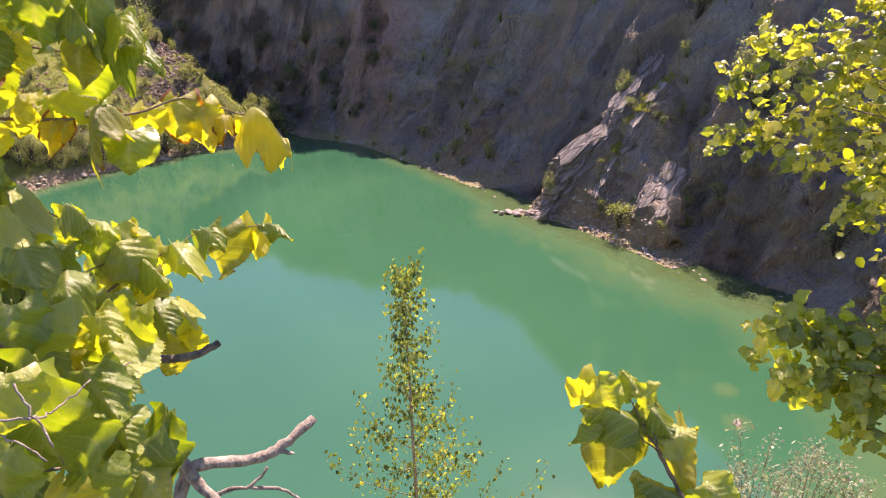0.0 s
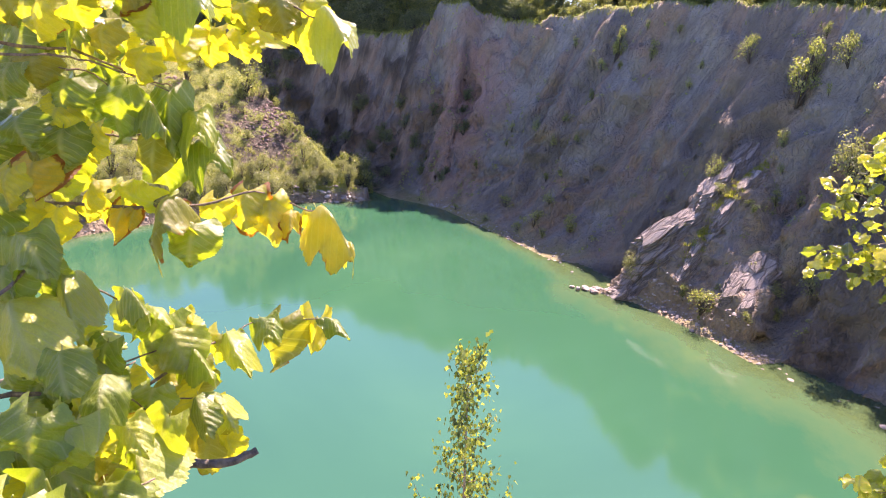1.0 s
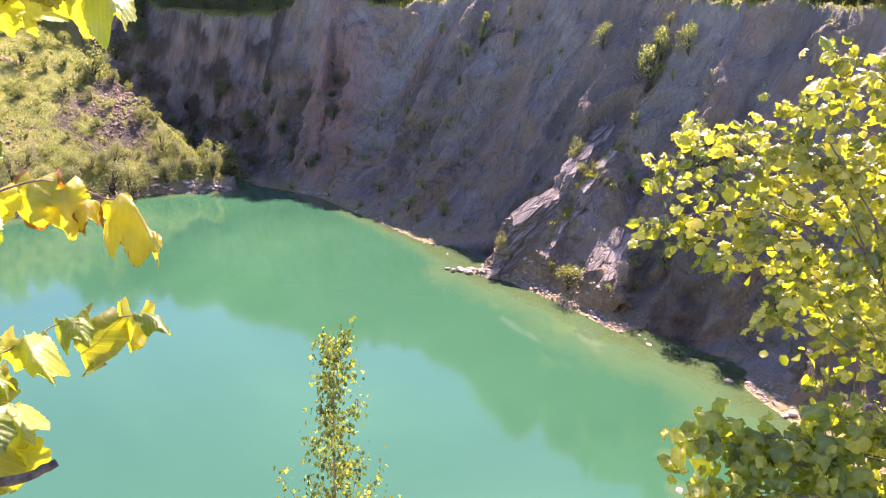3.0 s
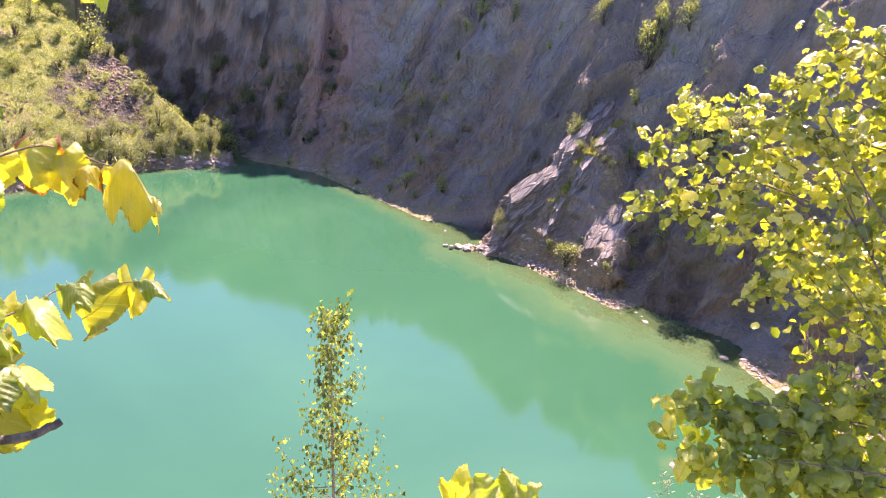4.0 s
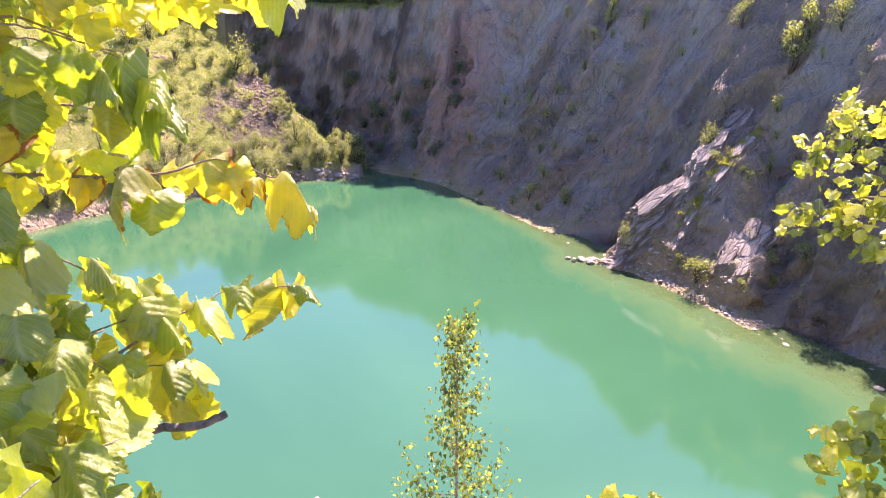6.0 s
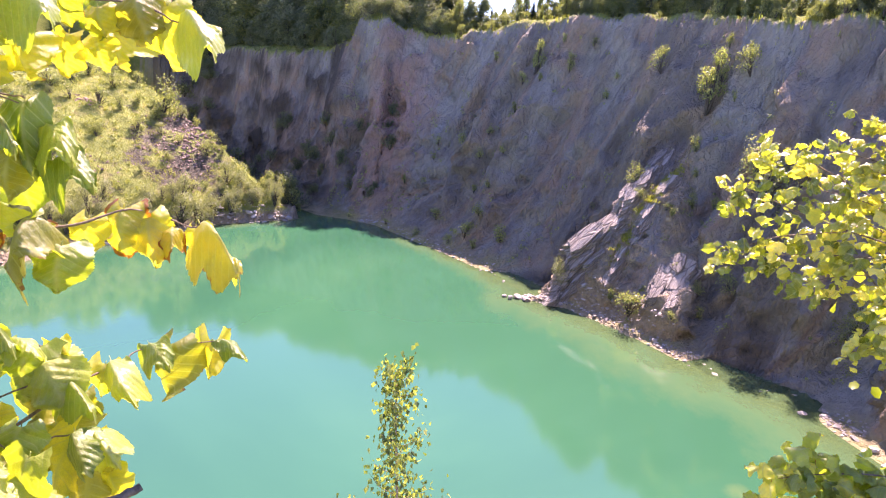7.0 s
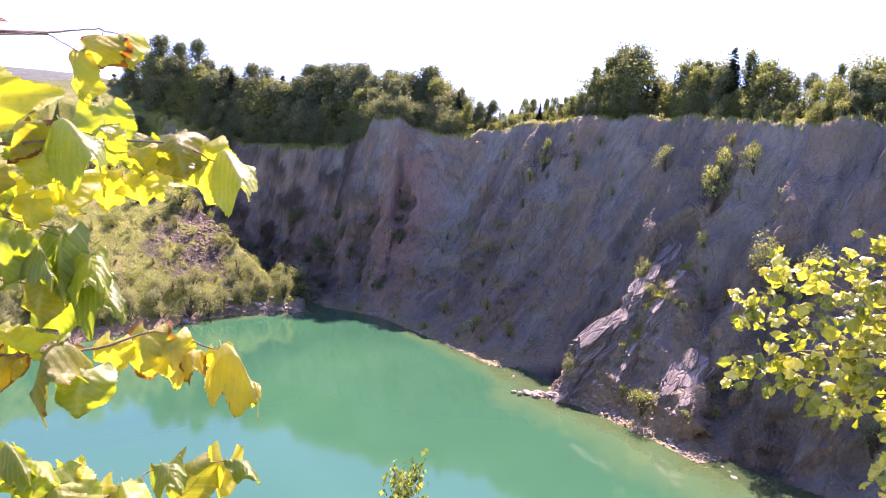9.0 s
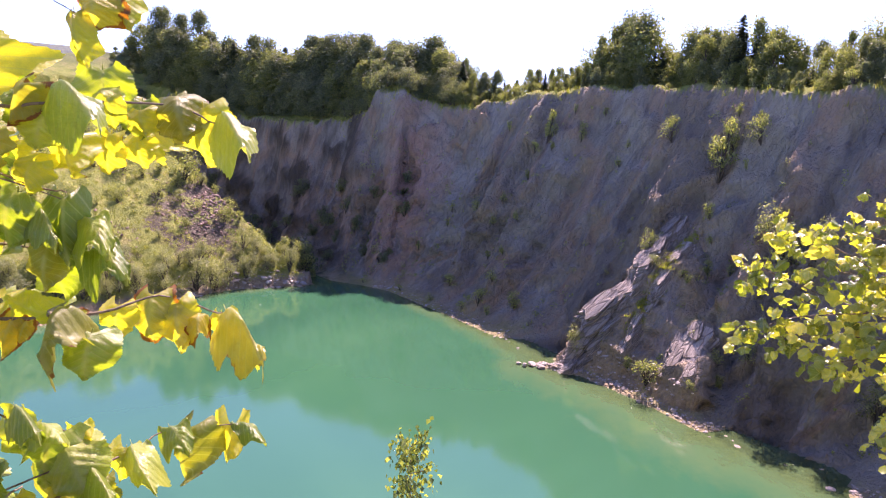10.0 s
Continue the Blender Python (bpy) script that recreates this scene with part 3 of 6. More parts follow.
def plant_all():
    rng = np.random.default_rng(5)
    broad = [broad_tree("broadleaf_tree", 10 + k, 8.0, w, 6500, 0.34, None, 0.03) for k, w in enumerate((6.0, 7.2, 8.2, 5.2))]
    light = [broad_tree("broadleaf_tree", 30 + k, 7.0, w, 5000, 0.29, M_LIGHT, 0.03) for k, w in enumerate((4.2, 5.4, 6.4))]
    big = [broad_tree("broadleaf_tree", 20 + k, 13.0, w, 11000, 0.34, None, 0.03) for k, w in enumerate((8.5, 10.0))]
    spruce = [conifer("spruce_tree", 50 + k, 9.0, w) for k, w in enumerate((5.0, 4.2))]
    wood = "dark green broadleaved trees on the wooded slope"

    # how high the wood stands above the horizon, and where the rim runs, by compass angle
    crest = np.array(((-36.0, 2.6), (-31.5, 2.4), (-30.7, 3.7), (-28.8, 4.2), (-27.4, 5.0), (-26.4, 6.6), (-24.8, 7.1), (-22.8, 6.8), (-20.8, 5.6), (-16.9, 5.9), (-15.1, 5.5), (-12.8, 6.3), (-10.1, 6.5), (-8.7, 5.6), (-7.1, 6.7), (-5.4, 5.6),
                      (-3.8, 6.5), (-1.7, 5.7), (-0.2, 4.5), (3.1, 4.1), (4.4, 5.1), (6.7, 5.0), (8.0, 5.7), (9.3, 7.1), (11.1, 8.6), (13.6, 7.7), (15.4, 6.3), (16.4, 6.7), (16.8, 8.3), (20.2, 9.0), (22.4, 7.6), (22.9, 8.2), (24.9, 6.3), (26.2, 7.3), (27.8, 8.2), (29.1, 8.2), (36.0, 8.6), (45.0, 9.0)))
    edge = np.array(((-42, 150), (-26.6, 139.5), (-20.6, 120.5), (-16, 111.5), (-12, 108), (-10, 105), (-9, 100), (-7, 97), (-4.8, 97), (0, 90.5), (4.2, 85.6), (9.4, 80), (15.2, 75), (20.9, 69), (26.6, 63.5), (32.5, 59.5), (39.9, 54), (51, 48)))

    def tree(kind, az, back, rise, group, label, fat=1.0, most=18.0):
        """A tree behind the rim whose top stands at the angle rise above the eye's level."""
        a, dist = radians(az), float(np.interp(az, edge[:, 0], edge[:, 1])) + back
        x, y = math.sin(a) * dist, math.cos(a) * dist
        tall = 20.0 + dist * math.tan(radians(rise)) - ground_at(x, y)
        if tall < 1.2 or tall > most:
            return
        if tall > 9.5 and kind is not spruce:
            kind = big
        own = 13.0 if kind is big else 9.0 if kind is spruce else 7.0 if kind is light else 8.0
        k = tall / own
        wide = k * fat * min(1.0, 9.5 / tall) ** 0.5
        planted(kind[int(rng.integers(len(kind)))], x, y, rng.uniform(0, 360), (wide, wide, k), label, "tree", group)

    # the wooded slope above the far wall, from its crest down to the rim
    slope, far_label = "trees on the wooded slope", "dark green tree at the top of the far wall"
    for back, share, gap, lo in ((10, 1.13, 1.2, -40), (8, 1.02, 1.4, -40), (6, 0.88, 1.6, -40), (4.2, 0.7, 1.6, -30), (2.6, 0.5, 1.5, -28), (1.2, 0.33, 1.3, -27)):
        az = lo
        while az < -1.5:
            base = float(np.interp(az, (-10, -8, -5), (-0.2, 3.2, 2.2)))
            rise = base + (float(np.interp(az, crest[:, 0], crest[:, 1])) - base) * share * rng.uniform(0.85, 1.03)
            kind = (broad, broad, light, broad, light)[int(rng.integers(5))] if rng.uniform() > 0.05 or back < 7 else spruce
            tree(kind, az, back + rng.uniform(-0.7, 0.9), rise, slope, wood if back > 3 else far_label, rng.uniform(1.0, 1.4))
            az += gap * rng.uniform(0.75, 1.2)
    # the wood spills over the rim beside the far wall, down towards the bank
    for k in range(48):
        az = rng.uniform(-31, -17.8)
        tree((broad, light)[k % 2], az, rng.uniform(-11, 0.5), rng.uniform(-1.6, 1.4) + 0.14 * (-18 - az), slope, wood, rng.uniform(1.0, 1.4), 6.0)
    # along the rim of the right wall: a tall rank, and a lower one that closes its gaps
    for back, share, gap, label in ((6, 1.2, 0.85, "leafy tree crowding the quarry's rim"), (4, 0.95, 1.0, "young green tree on the quarry's grassy rim"), (1.6, 0.5, 0.9, "young green tree on the quarry's grassy rim")):
        az = -1.5
        while az < 45:
            base = float(np.interp(az, (-1, 5, 9, 30), (2.0, 3.0, 3.7, 3.9)))
            rise = base + (float(np.interp(az, crest[:, 0], crest[:, 1])) - base) * share * rng.uniform(0.78, 1.04)
            kind = (broad, light, light)[int(rng.integers(3))] if rng.uniform() > 0.12 or share < 0.9 else spruce
            tree(kind, az, back + rng.uniform(-1, 1.5), rise, "trees along the quarry rim", label, rng.uniform(0.6, 1.15))
            az += gap * rng.uniform(0.7, 1.25)
    for ob in (*broad, *light, *big, *spruce):
        drop_pattern(ob)


plant_all()


# ---- scrub, stones and grass ----
def scrub_all():
    rng = np.random.default_rng(21)
    kinds = {
        "leafy": [shrub("bush", 60 + k, 2.0, w, M_BUSH, 700, 0.15) for k, w in enumerate((1.8, 2.3, 2.8))],
        "fringe": [shrub("bush", 95 + k, 2.0, w, M_LIGHT, 800, 0.16) for k, w in enumerate((1.9, 2.5))],
        "wood": [shrub("bush", 90 + k, 3.0, w, M_FAR, 1300, 0.2) for k, w in enumerate((3.0, 3.8))],
        "tall": [shrub("bush", 70 + k, 4.0, w, M_BUSH, 1200, 0.19, 0.14) for k, w in enumerate((2.9, 3.5))],
        "pale": [shrub("bush", 80 + k, 3.0, w, M_WILLOW, 1600, 0.14) for k, w in enumerate((2.6, 3.4))],
    }
    tall = {"wood": 3.0, "fringe": 2.0, "leafy": 2.0, "tall": 4.0, "pale": 3.0}

    def row(kind, label, group, *places):
        for x, y, h in places:
            src = kinds[kind][int(rng.integers(len(kinds[kind])))]
            k = h / tall[kind]
            px, py = (x * 0.99, y * 0.99) if "rock wall" in group else (x, y)
            slim = 0.78 if "rock wall" in group else 1.0
            planted(src, px, py, rng.uniform(0, 360), (slim * k * rng.uniform(0.85, 1.15), slim * k * rng.uniform(0.85, 1.15), k), label, "bush", group, 0.6 * (ground_at(x, y) - ground_at(px, py)) - 0.15)

    wall, spur, foot = "bushes on the rock wall", "scrub on the spur", "bushes along the water"
    row("tall", "slender light green bush rooted in the rock face", wall, (8.2, 80.8, 4.4), (22.1, 62.4, 5.4), (23.2, 63.0, 2.7))
    row("leafy", "small sunlit bush clinging to the rock wall", wall, (11.6, 77.3, 1.9), (19.2, 68.6, 2.3), (24.7, 60.7, 2.4), (23.7, 60.6, 1.0), (15.1, 72.7, 1.0), (15.9, 72.9, 0.9), (0.5, 80.5, 1.9), (3.2, 79.6, 1.2),
        (2.3, 78.2, 1.3), (4.8, 75.2, 1.1), (-2.8, 83.7, 1.0), (3.8, 85.8, 1.1), (11.0, 79.3, 1.0), (6.8, 80.2, 0.9), (6.7, 80.1, 1.3))
    row("fringe", "small green bush in a cleft of the wall", wall, (-6.8, 83.2, 1.1), (1.8, 77.3, 1.0), (23.7, 63.7, 1.2), (24.9, 61.9, 0.9), (-3.3, 82.9, 0.9), (6.0, 78.6, 1.3), (8.5, 78.7, 0.9), (14.0, 76.8, 0.9))
    row("leafy", "small bush at the foot of the wall", foot, (-2.4, 75.6, 1.3), (2.3, 70.7, 1.4), (0.9, 69.6, 1.8), (4.7, 67.6, 1.9), (-0.8, 70.1, 1.1), (-4.5, 74.0, 1.0), (-8.5, 78.2, 0.9), (3.4, 73.3, 0.9), (1.9, 68.1, 1.1), (-13.5, 81.3, 0.7))
    row("leafy", "low scrub on the rocky spur", spur, (16.0, 59.5, 1.8), (14.2, 50.4, 2.1), (17.6, 55.6, 0.8), (19.9, 56.2, 1.4), (20.5, 57.8, 0.8), (21.0, 48.7, 1.4), (19.2, 48.8, 1.1), (18.9, 49.2, 1.1), (15.9, 57.5, 0.9),
        (13.0, 64.6, 1.0), (13.1, 52.3, 1.1), (16.6, 47.5, 0.8), (17.9, 55.0, 0.8), (20.4, 58.6, 1.4), (21.5, 55.4, 1.1))
    row("pale", "grey-green willow bush by the rocky shore", "willow bushes", (9.5, 55.8, 2.4), (23.7, 51.8, 4.8), (26.5, 41.6, 3.4), (24.8, 48.7, 2.9))
    row("tall", "dark leafy bush in the gully behind the bank", "bushes in the gully", (-22.0, 84.8, 5.0), (-24.8, 84.2, 4.6), (-20.6, 83.4, 2.2), (-30.5, 96.0, 4.0))
    row("leafy", "green bush on the grassy bank", "bushes on the bank", (-38.2, 85.4, 4.4), (-48.6, 83.8, 3.8), (-44.8, 86.2, 2.6), (-50.0, 81.1, 3.2), (-44.1, 81.4, 2.6), (-38.8, 79.5, 2.2), (-48.4, 87.2, 2.8), (-52.5, 87.9, 3.2),
        (-41.7, 81.9, 2.0), (-46.6, 79.5, 2.2), (-34.3, 85.9, 1.6), (-31.8, 84.5, 1.4))
    row("pale", "feathery grey willow at the lake's edge", "willows on the shore", (-30.9, 71.6, 3.6), (-29.4, 73.2, 3.8), (-33.0, 69.2, 3.2), (-26.8, 76.4, 2.8), (-28.1, 75.4, 3.0), (-24.9, 78.2, 1.8), (-34.9, 66.6, 3.0),
        (-42.1, 61.7, 3.6), (-39.5, 62.0, 3.0), (-37.8, 64.1, 3.0), (-36.4, 65.7, 2.8), (-41.6, 57.0, 3.0), (-43.0, 54.0, 2.6))
    row("leafy", "sunlit yellow-green bush on the rim", "bushes along the rim", (-6.4, 97.5, 2.6), (-4.1, 96.0, 3.0), (-1.7, 95.6, 3.2), (2.1, 93.2, 1.8), (4.6, 91.4, 2.0), (6.8, 90.2, 2.2), (9.0, 87.8, 1.8), (19.6, 77.0, 2.2), (21.6, 75.0, 2.0),
        (26.8, 67.8, 1.6), (28.6, 63.6, 1.8), (30.2, 59.5, 2.0), (31.2, 56.0, 2.2), (29.4, 56.0, 1.8))
    for k in range(110):
        # the rim's fringe of scrub
        i = rng.uniform(4.2, 17.8)
        a, b = RIM[int(i)], RIM[int(i) + 1]
        p = a + (b - a) * (i % 1)
        out = rng.uniform(0.4, 2.6)
        d = (b - a)[:2] / np.linalg.norm((b - a)[:2])
        row("wood" if i > 11.7 else ("fringe", "fringe", "leafy")[k % 3], "scrubby bush along the quarry rim", "bushes along the rim", (p[0] + d[1] * out, p[1] - d[0] * out, rng.uniform(0.6, 1.7) * (1.9 if i > 11.7 else 1.0)))
    for k in range(26):
        # dark bushes that fill the gully behind the bank's crest
        i = rng.uniform(0.1, 2.4)
        a, b = GULLY[int(i)], GULLY[int(i) + 1]
        x, y = a[0] + (b[0] - a[0]) * (i % 1) + rng.uniform(-1.0, 1.5), a[1] + (b[1] - a[1]) * (i % 1) + rng.uniform(0.5, 4.0)
        row("wood", "dark leafy bush in the gully behind the bank", "bushes in the gully", (x, y, rng.uniform(2.2, 4.4)))
    for k in range(70):
        # dark scrub on the scree at the foot of the shaded bay
        x, y = rng.uniform(-31, -9), rng.uniform(83, 103)
        if 0.8 < ground_at(x, y) < 13 and y > 84.5 + 1.05 * (-20 - x):
            row("wood", "dark green scrub on the shaded scree", "bushes in the gully", (x, y, rng.uniform(0.8, 2.4)))
    for k in range(34):
        # the willow belt along the bank's shore
        i = rng.uniform(18.15, 21.2)
        a, b = SHORE[int(i)], SHORE[int(i) + 1]
        p, d = a + (b - a) * (i % 1), (b - a) / np.linalg.norm(b - a)
        off = rng.uniform(1.0, 4.2)
        row("pale", "feathery grey willow at the lake's edge", "willows on the shore", (p[0] + d[1] * off, p[1] - d[0] * off, rng.uniform(1.6, 3.0)))
    for k in range(60):
        x, y = rng.uniform(-56, -24), rng.uniform(64, 92)
        if ground_at(x, y) > 1.5 and y < 78 + 1.05 * (-20 - x):
            row(("leafy", "pale", "fringe")[k % 3], "green bush on the grassy bank", "bushes on the bank", (x, y, rng.uniform(0.6, 1.9)))
    for lst in kinds.values():
        for ob in lst:
            drop_pattern(ob)


scrub_all()


def stone_mesh(seed, fine=2):
    """A broken block of rock with worn edges."""
    rng = np.random.default_rng(seed)
    bm = bmesh.new()
    bmesh.ops.create_icosphere(bm, subdivisions=fine, radius=0.5)
    cuts = [(Vector(rng.normal(size=3)).normalized(), rng.uniform(0.24, 0.4)) for _ in range(7)]
    for v in bm.verts:
        for n, d in cuts:
            over = v.co.dot(n) - d
            if over > 0:
                v.co -= n * over * 0.9
        v.co += Vector(rng.normal(size=3)) * 0.012
    me = bpy.data.meshes.new("stone")
    bm.to_mesh(me)
    bm.free()
    me.materials.append(M_STONE)
    return me


def lay_stones():
    rng = np.random.default_rng(3)
    meshes = [stone_mesh(k) for k in range(6)]

    def stone(x, y, size, z=None, label="broken grey stone on the shore", group="stones along the shore"):
        ob = new("stone", meshes[int(rng.integers(6))])
        g = ground_at(x, y) if z is None else z
        ob.matrix_world = pose(x, y, (max(g, -0.12) if z is None else g) + size * 0.08, rng.uniform(-20, 20), rng.uniform(-20, 20), rng.uniform(0, 360)) @ Matrix.Diagonal((size * rng.uniform(0.8, 1.5), size * rng.uniform(0.7, 1.1), size * rng.uniform(0.4, 0.75), 1))
        tagged(ob, label, "stone", group)

    def along(i0, i1, count, inner, outer, lo, hi, label):
        for _ in range(count):
            i = rng.uniform(i0, i1)
            a, b = SHORE[int(i)], SHORE[int(i) + 1]
            p, d = a + (b - a) * (i % 1), (b - a) / np.linalg.norm(b - a)
            off = rng.uniform(-inner, outer)
            stone(p[0] + d[1] * off, p[1] - d[0] * off, rng.uniform(lo, hi) * rng.uniform(0.5, 1.0), None, label)

    along(3.5, 9.2, 115, 0.35, 1.8, 0.2, 0.7, "broken grey stone on the rocky shore")
    along(10.0, 13.6, 45, 0.3, 1.4, 0.2, 0.6, "broken stone at the foot of the wall")
    along(18.1, 19.4, 58, 0.4, 1.6, 0.35, 1.1, "pale boulder on the point of the bank")
    along(19.0, 22.5, 40, 0.2, 1.2, 0.3, 0.8, "grey stone at the bank's edge")
    for x, y, s in ((5.7, 55.4, 0.9), (5.1, 55.2, 0.7), (6.4, 55.0, 0.9), (4.6, 55.6, 0.5)):
        stone(x, y, s, 0.05, "flat pale slab at the water's edge")
    for x, y in SUNK:
        stone(x, y, 1.1, -0.4, "pale sunken boulder just below the water", "sunken boulders")


def strew_pebbles():
    """The beach's countless small stones."""
    rng = np.random.default_rng(14)
    verts, faces = [], []
    shapes = [([np.array(v.co) for v in me.vertices], [tuple(q.vertices) for q in me.polygons]) for me in (stone_mesh(40, 1), stone_mesh(41, 1), stone_mesh(42, 1))]
    for i0, i1, count in ((4.2, 9.4, 900), (10.0, 13.6, 260), (18.0, 19.5, 200)):
        for _ in range(count):
            i = rng.uniform(i0, i1)
            a, b = SHORE[int(i)], SHORE[int(i) + 1]
            p, d = a + (b - a) * (i % 1), (b - a) / np.linalg.norm(b - a)
            off = rng.normal(0.8, 0.7)
            x, y = p[0] + d[1] * off, p[1] - d[0] * off
            if ground_at(x, y) < 0:
                continue
            s, turn = rng.uniform(0.1, 0.32), rng.uniform(0, 6.28)
            c, k = math.cos(turn), math.sin(turn)
            at = np.array((x, y, max(ground_at(x, y), -0.05) + s * 0.1))
            vs, fs = shapes[int(rng.integers(3))]
            n = len(verts)
            verts.extend(at + np.array((v[0] * c - v[1] * k, v[0] * k + v[1] * c, v[2] * 0.6)) * s for v in vs)
            faces.extend(tuple(n + q for q in f) for f in fs)
    # the slide of rubble down the grassy bank, and a small outcrop above it
    rubble, lumps = [], []
    for cx, cy, rx, ry, count in ((-33.5, 82.5, 3.0, 5.0, 760), (-45.5, 80.5, 1.6, 1.2, 60), (-41.0, 70.0, 2.4, 2.0, 120)):
        for _ in range(count):
            x, y = cx + rng.normal() * rx * 0.6, cy + rng.normal() * ry * 0.6
            if ground_at(x, y) < 0.2:
                continue
            s, turn, flat = rng.uniform(0.2, 0.8) * rng.uniform(0.4, 1.0), rng.uniform(0, 6.28), rng.uniform(0.3, 0.7)
            c, k = math.cos(turn), math.sin(turn)
            at = np.array((x, y, ground_at(x, y) + s * 0.04))
            vs, fs = shapes[int(rng.integers(3))]
            n = len(rubble)
            rubble.extend(at + np.array((v[0] * c - v[1] * k * 0.6, v[0] * k + v[1] * c * 0.6, v[2] * flat + v[0] * 0.25)) * s for v in vs)
            lumps.extend(tuple(n + q for q in f) for f in fs)
    tagged(sheet("rubble", rubble, lumps, M_RUBBLE, False), "slide of broken violet-brown rubble on the grassy bank", "rubble", kind="stuff")
    tagged(sheet("pebbles", verts, faces, M_PEBBLE, False), "small broken stones strewn along the shore", "pebbles", kind="stuff")


def slab_mesh(seed):
    """A ledge of bedded rock: thin ragged layers, each set back a little from the one below."""
    rng = np.random.default_rng(seed)
    bm = bmesh.new()
    n, rings = 11, []
    radius = rng.uniform(0.36, 0.58, n)
    back, size = 0.0, 1.0
    for layer in range(5):
        shape = radius * rng.uniform(0.86, 1.1, n) * size
        for z in (-0.5 + layer * 0.2, -0.5 + (layer + 0.86) * 0.2):
            rings.append([bm.verts.new((math.copysign(abs(math.cos(6.283 * i / n)) ** 0.7, math.cos(6.283 * i / n)) * shape[i] + back,
                                        math.copysign(abs(math.sin(6.283 * i / n)) ** 0.7, math.sin(6.283 * i / n)) * shape[i], z + rng.normal() * 0.035)) for i in range(n)])
        back, size = back + rng.uniform(0.0, 0.05), size * rng.uniform(0.88, 0.96)
    for a, b in zip(rings, rings[1:]):
        for i in range(n):
            bm.faces.new((a[i], a[(i + 1) % n], b[(i + 1) % n], b[i]))
    top = bm.verts.new((back, 0, 0.5))
    for i in range(n):
        bm.faces.new((rings[-1][i], rings[-1][(i + 1) % n], top))
    bm.faces.new(list(reversed(rings[0])))
    me = bpy.data.meshes.new("rock_slab")
    bm.to_mesh(me)
    bm.free()
    me.materials.append(M_LEDGE)
    return me


def lay_slabs():
    """Ledges that crop out along the spur's crest, its side rib and the smooth slab below."""
    rng = np.random.default_rng(8)
    meshes = [slab_mesh(60 + k) for k in range(6)]

    def ledge(x, y, along, normal, long, wide, thick, lift=-0.28):
        n = Vector(normal).normalized()
        u = (Vector(along) - n * Vector(along).dot(n)).normalized()
        turn = Matrix.Rotation(radians(rng.uniform(-9, 9)), 4, n) @ Matrix((u, n.cross(u), n)).transposed().to_4x4()
        ob = new("rock_slab", meshes[int(rng.integers(6))])
        ob.matrix_world = Matrix.Translation((x, y, ground_at(x, y) + thick * lift)) @ turn @ Matrix.Rotation(radians(rng.uniform(-6, 6)), 4, "X") @ Matrix.Diagonal((long, wide, thick, 1))
        tagged(ob, "tilted grey ledge of bedded rock on the spur", "rock", "rock ledges of the spur")

    for line, count, lo, hi in ((SPUR, 24, 0.1, 1.7), (RIB, 9, 0.1, 0.8)):
        for k in range(count):
            i = 0.7 + (len(line) - 3.0) * (k + rng.uniform(0, 0.8)) / count
            a, b = Vector(line[int(i)]), Vector(line[int(i) + 1])
            p, d = a.lerp(b, i % 1), (b - a).normalized()
            off = rng.uniform(lo, hi)
            ledge(p.x + d.y * off, p.y - d.x * off, d, (-0.3 - d.x * d.z, -0.4, 1.0), rng.uniform(2.2, 4.2), rng.uniform(0.9, 1.7), rng.uniform(0.6, 1.0))
    # the massive bedded block low on the crest
    for x, y, long, wide, thick in ((9.9, 56.2, 4.0, 2.4, 2.0), (11.3, 57.2, 5.2, 2.6, 2.0), (12.9, 57.6, 4.6, 2.2, 1.8), (11.0, 56.3, 4.0, 1.8, 1.4)):
        ledge(x, y, (0.75, 0.4, 0.62), (-0.5, -0.55, 0.9), long, wide, thick, 0.0)
    for x, y, long, wide in ((17.6, 50.9, 4.6, 3.0), (16.7, 50.6, 4.4, 2.6), (16.2, 50.2, 3.6, 1.7), (17.3, 50.0, 3.8, 1.9), (16.8, 51.4, 3.2, 2.0), (17.9, 51.6, 2.6, 1.6), (16.9, 48.6, 2.4, 1.5)):
        ledge(x, y, (0.5, 0.75, 0.6), (-0.46, -0.62, 1.0), long, wide, 0.7)


lay_stones()
lay_slabs()
strew_pebbles()


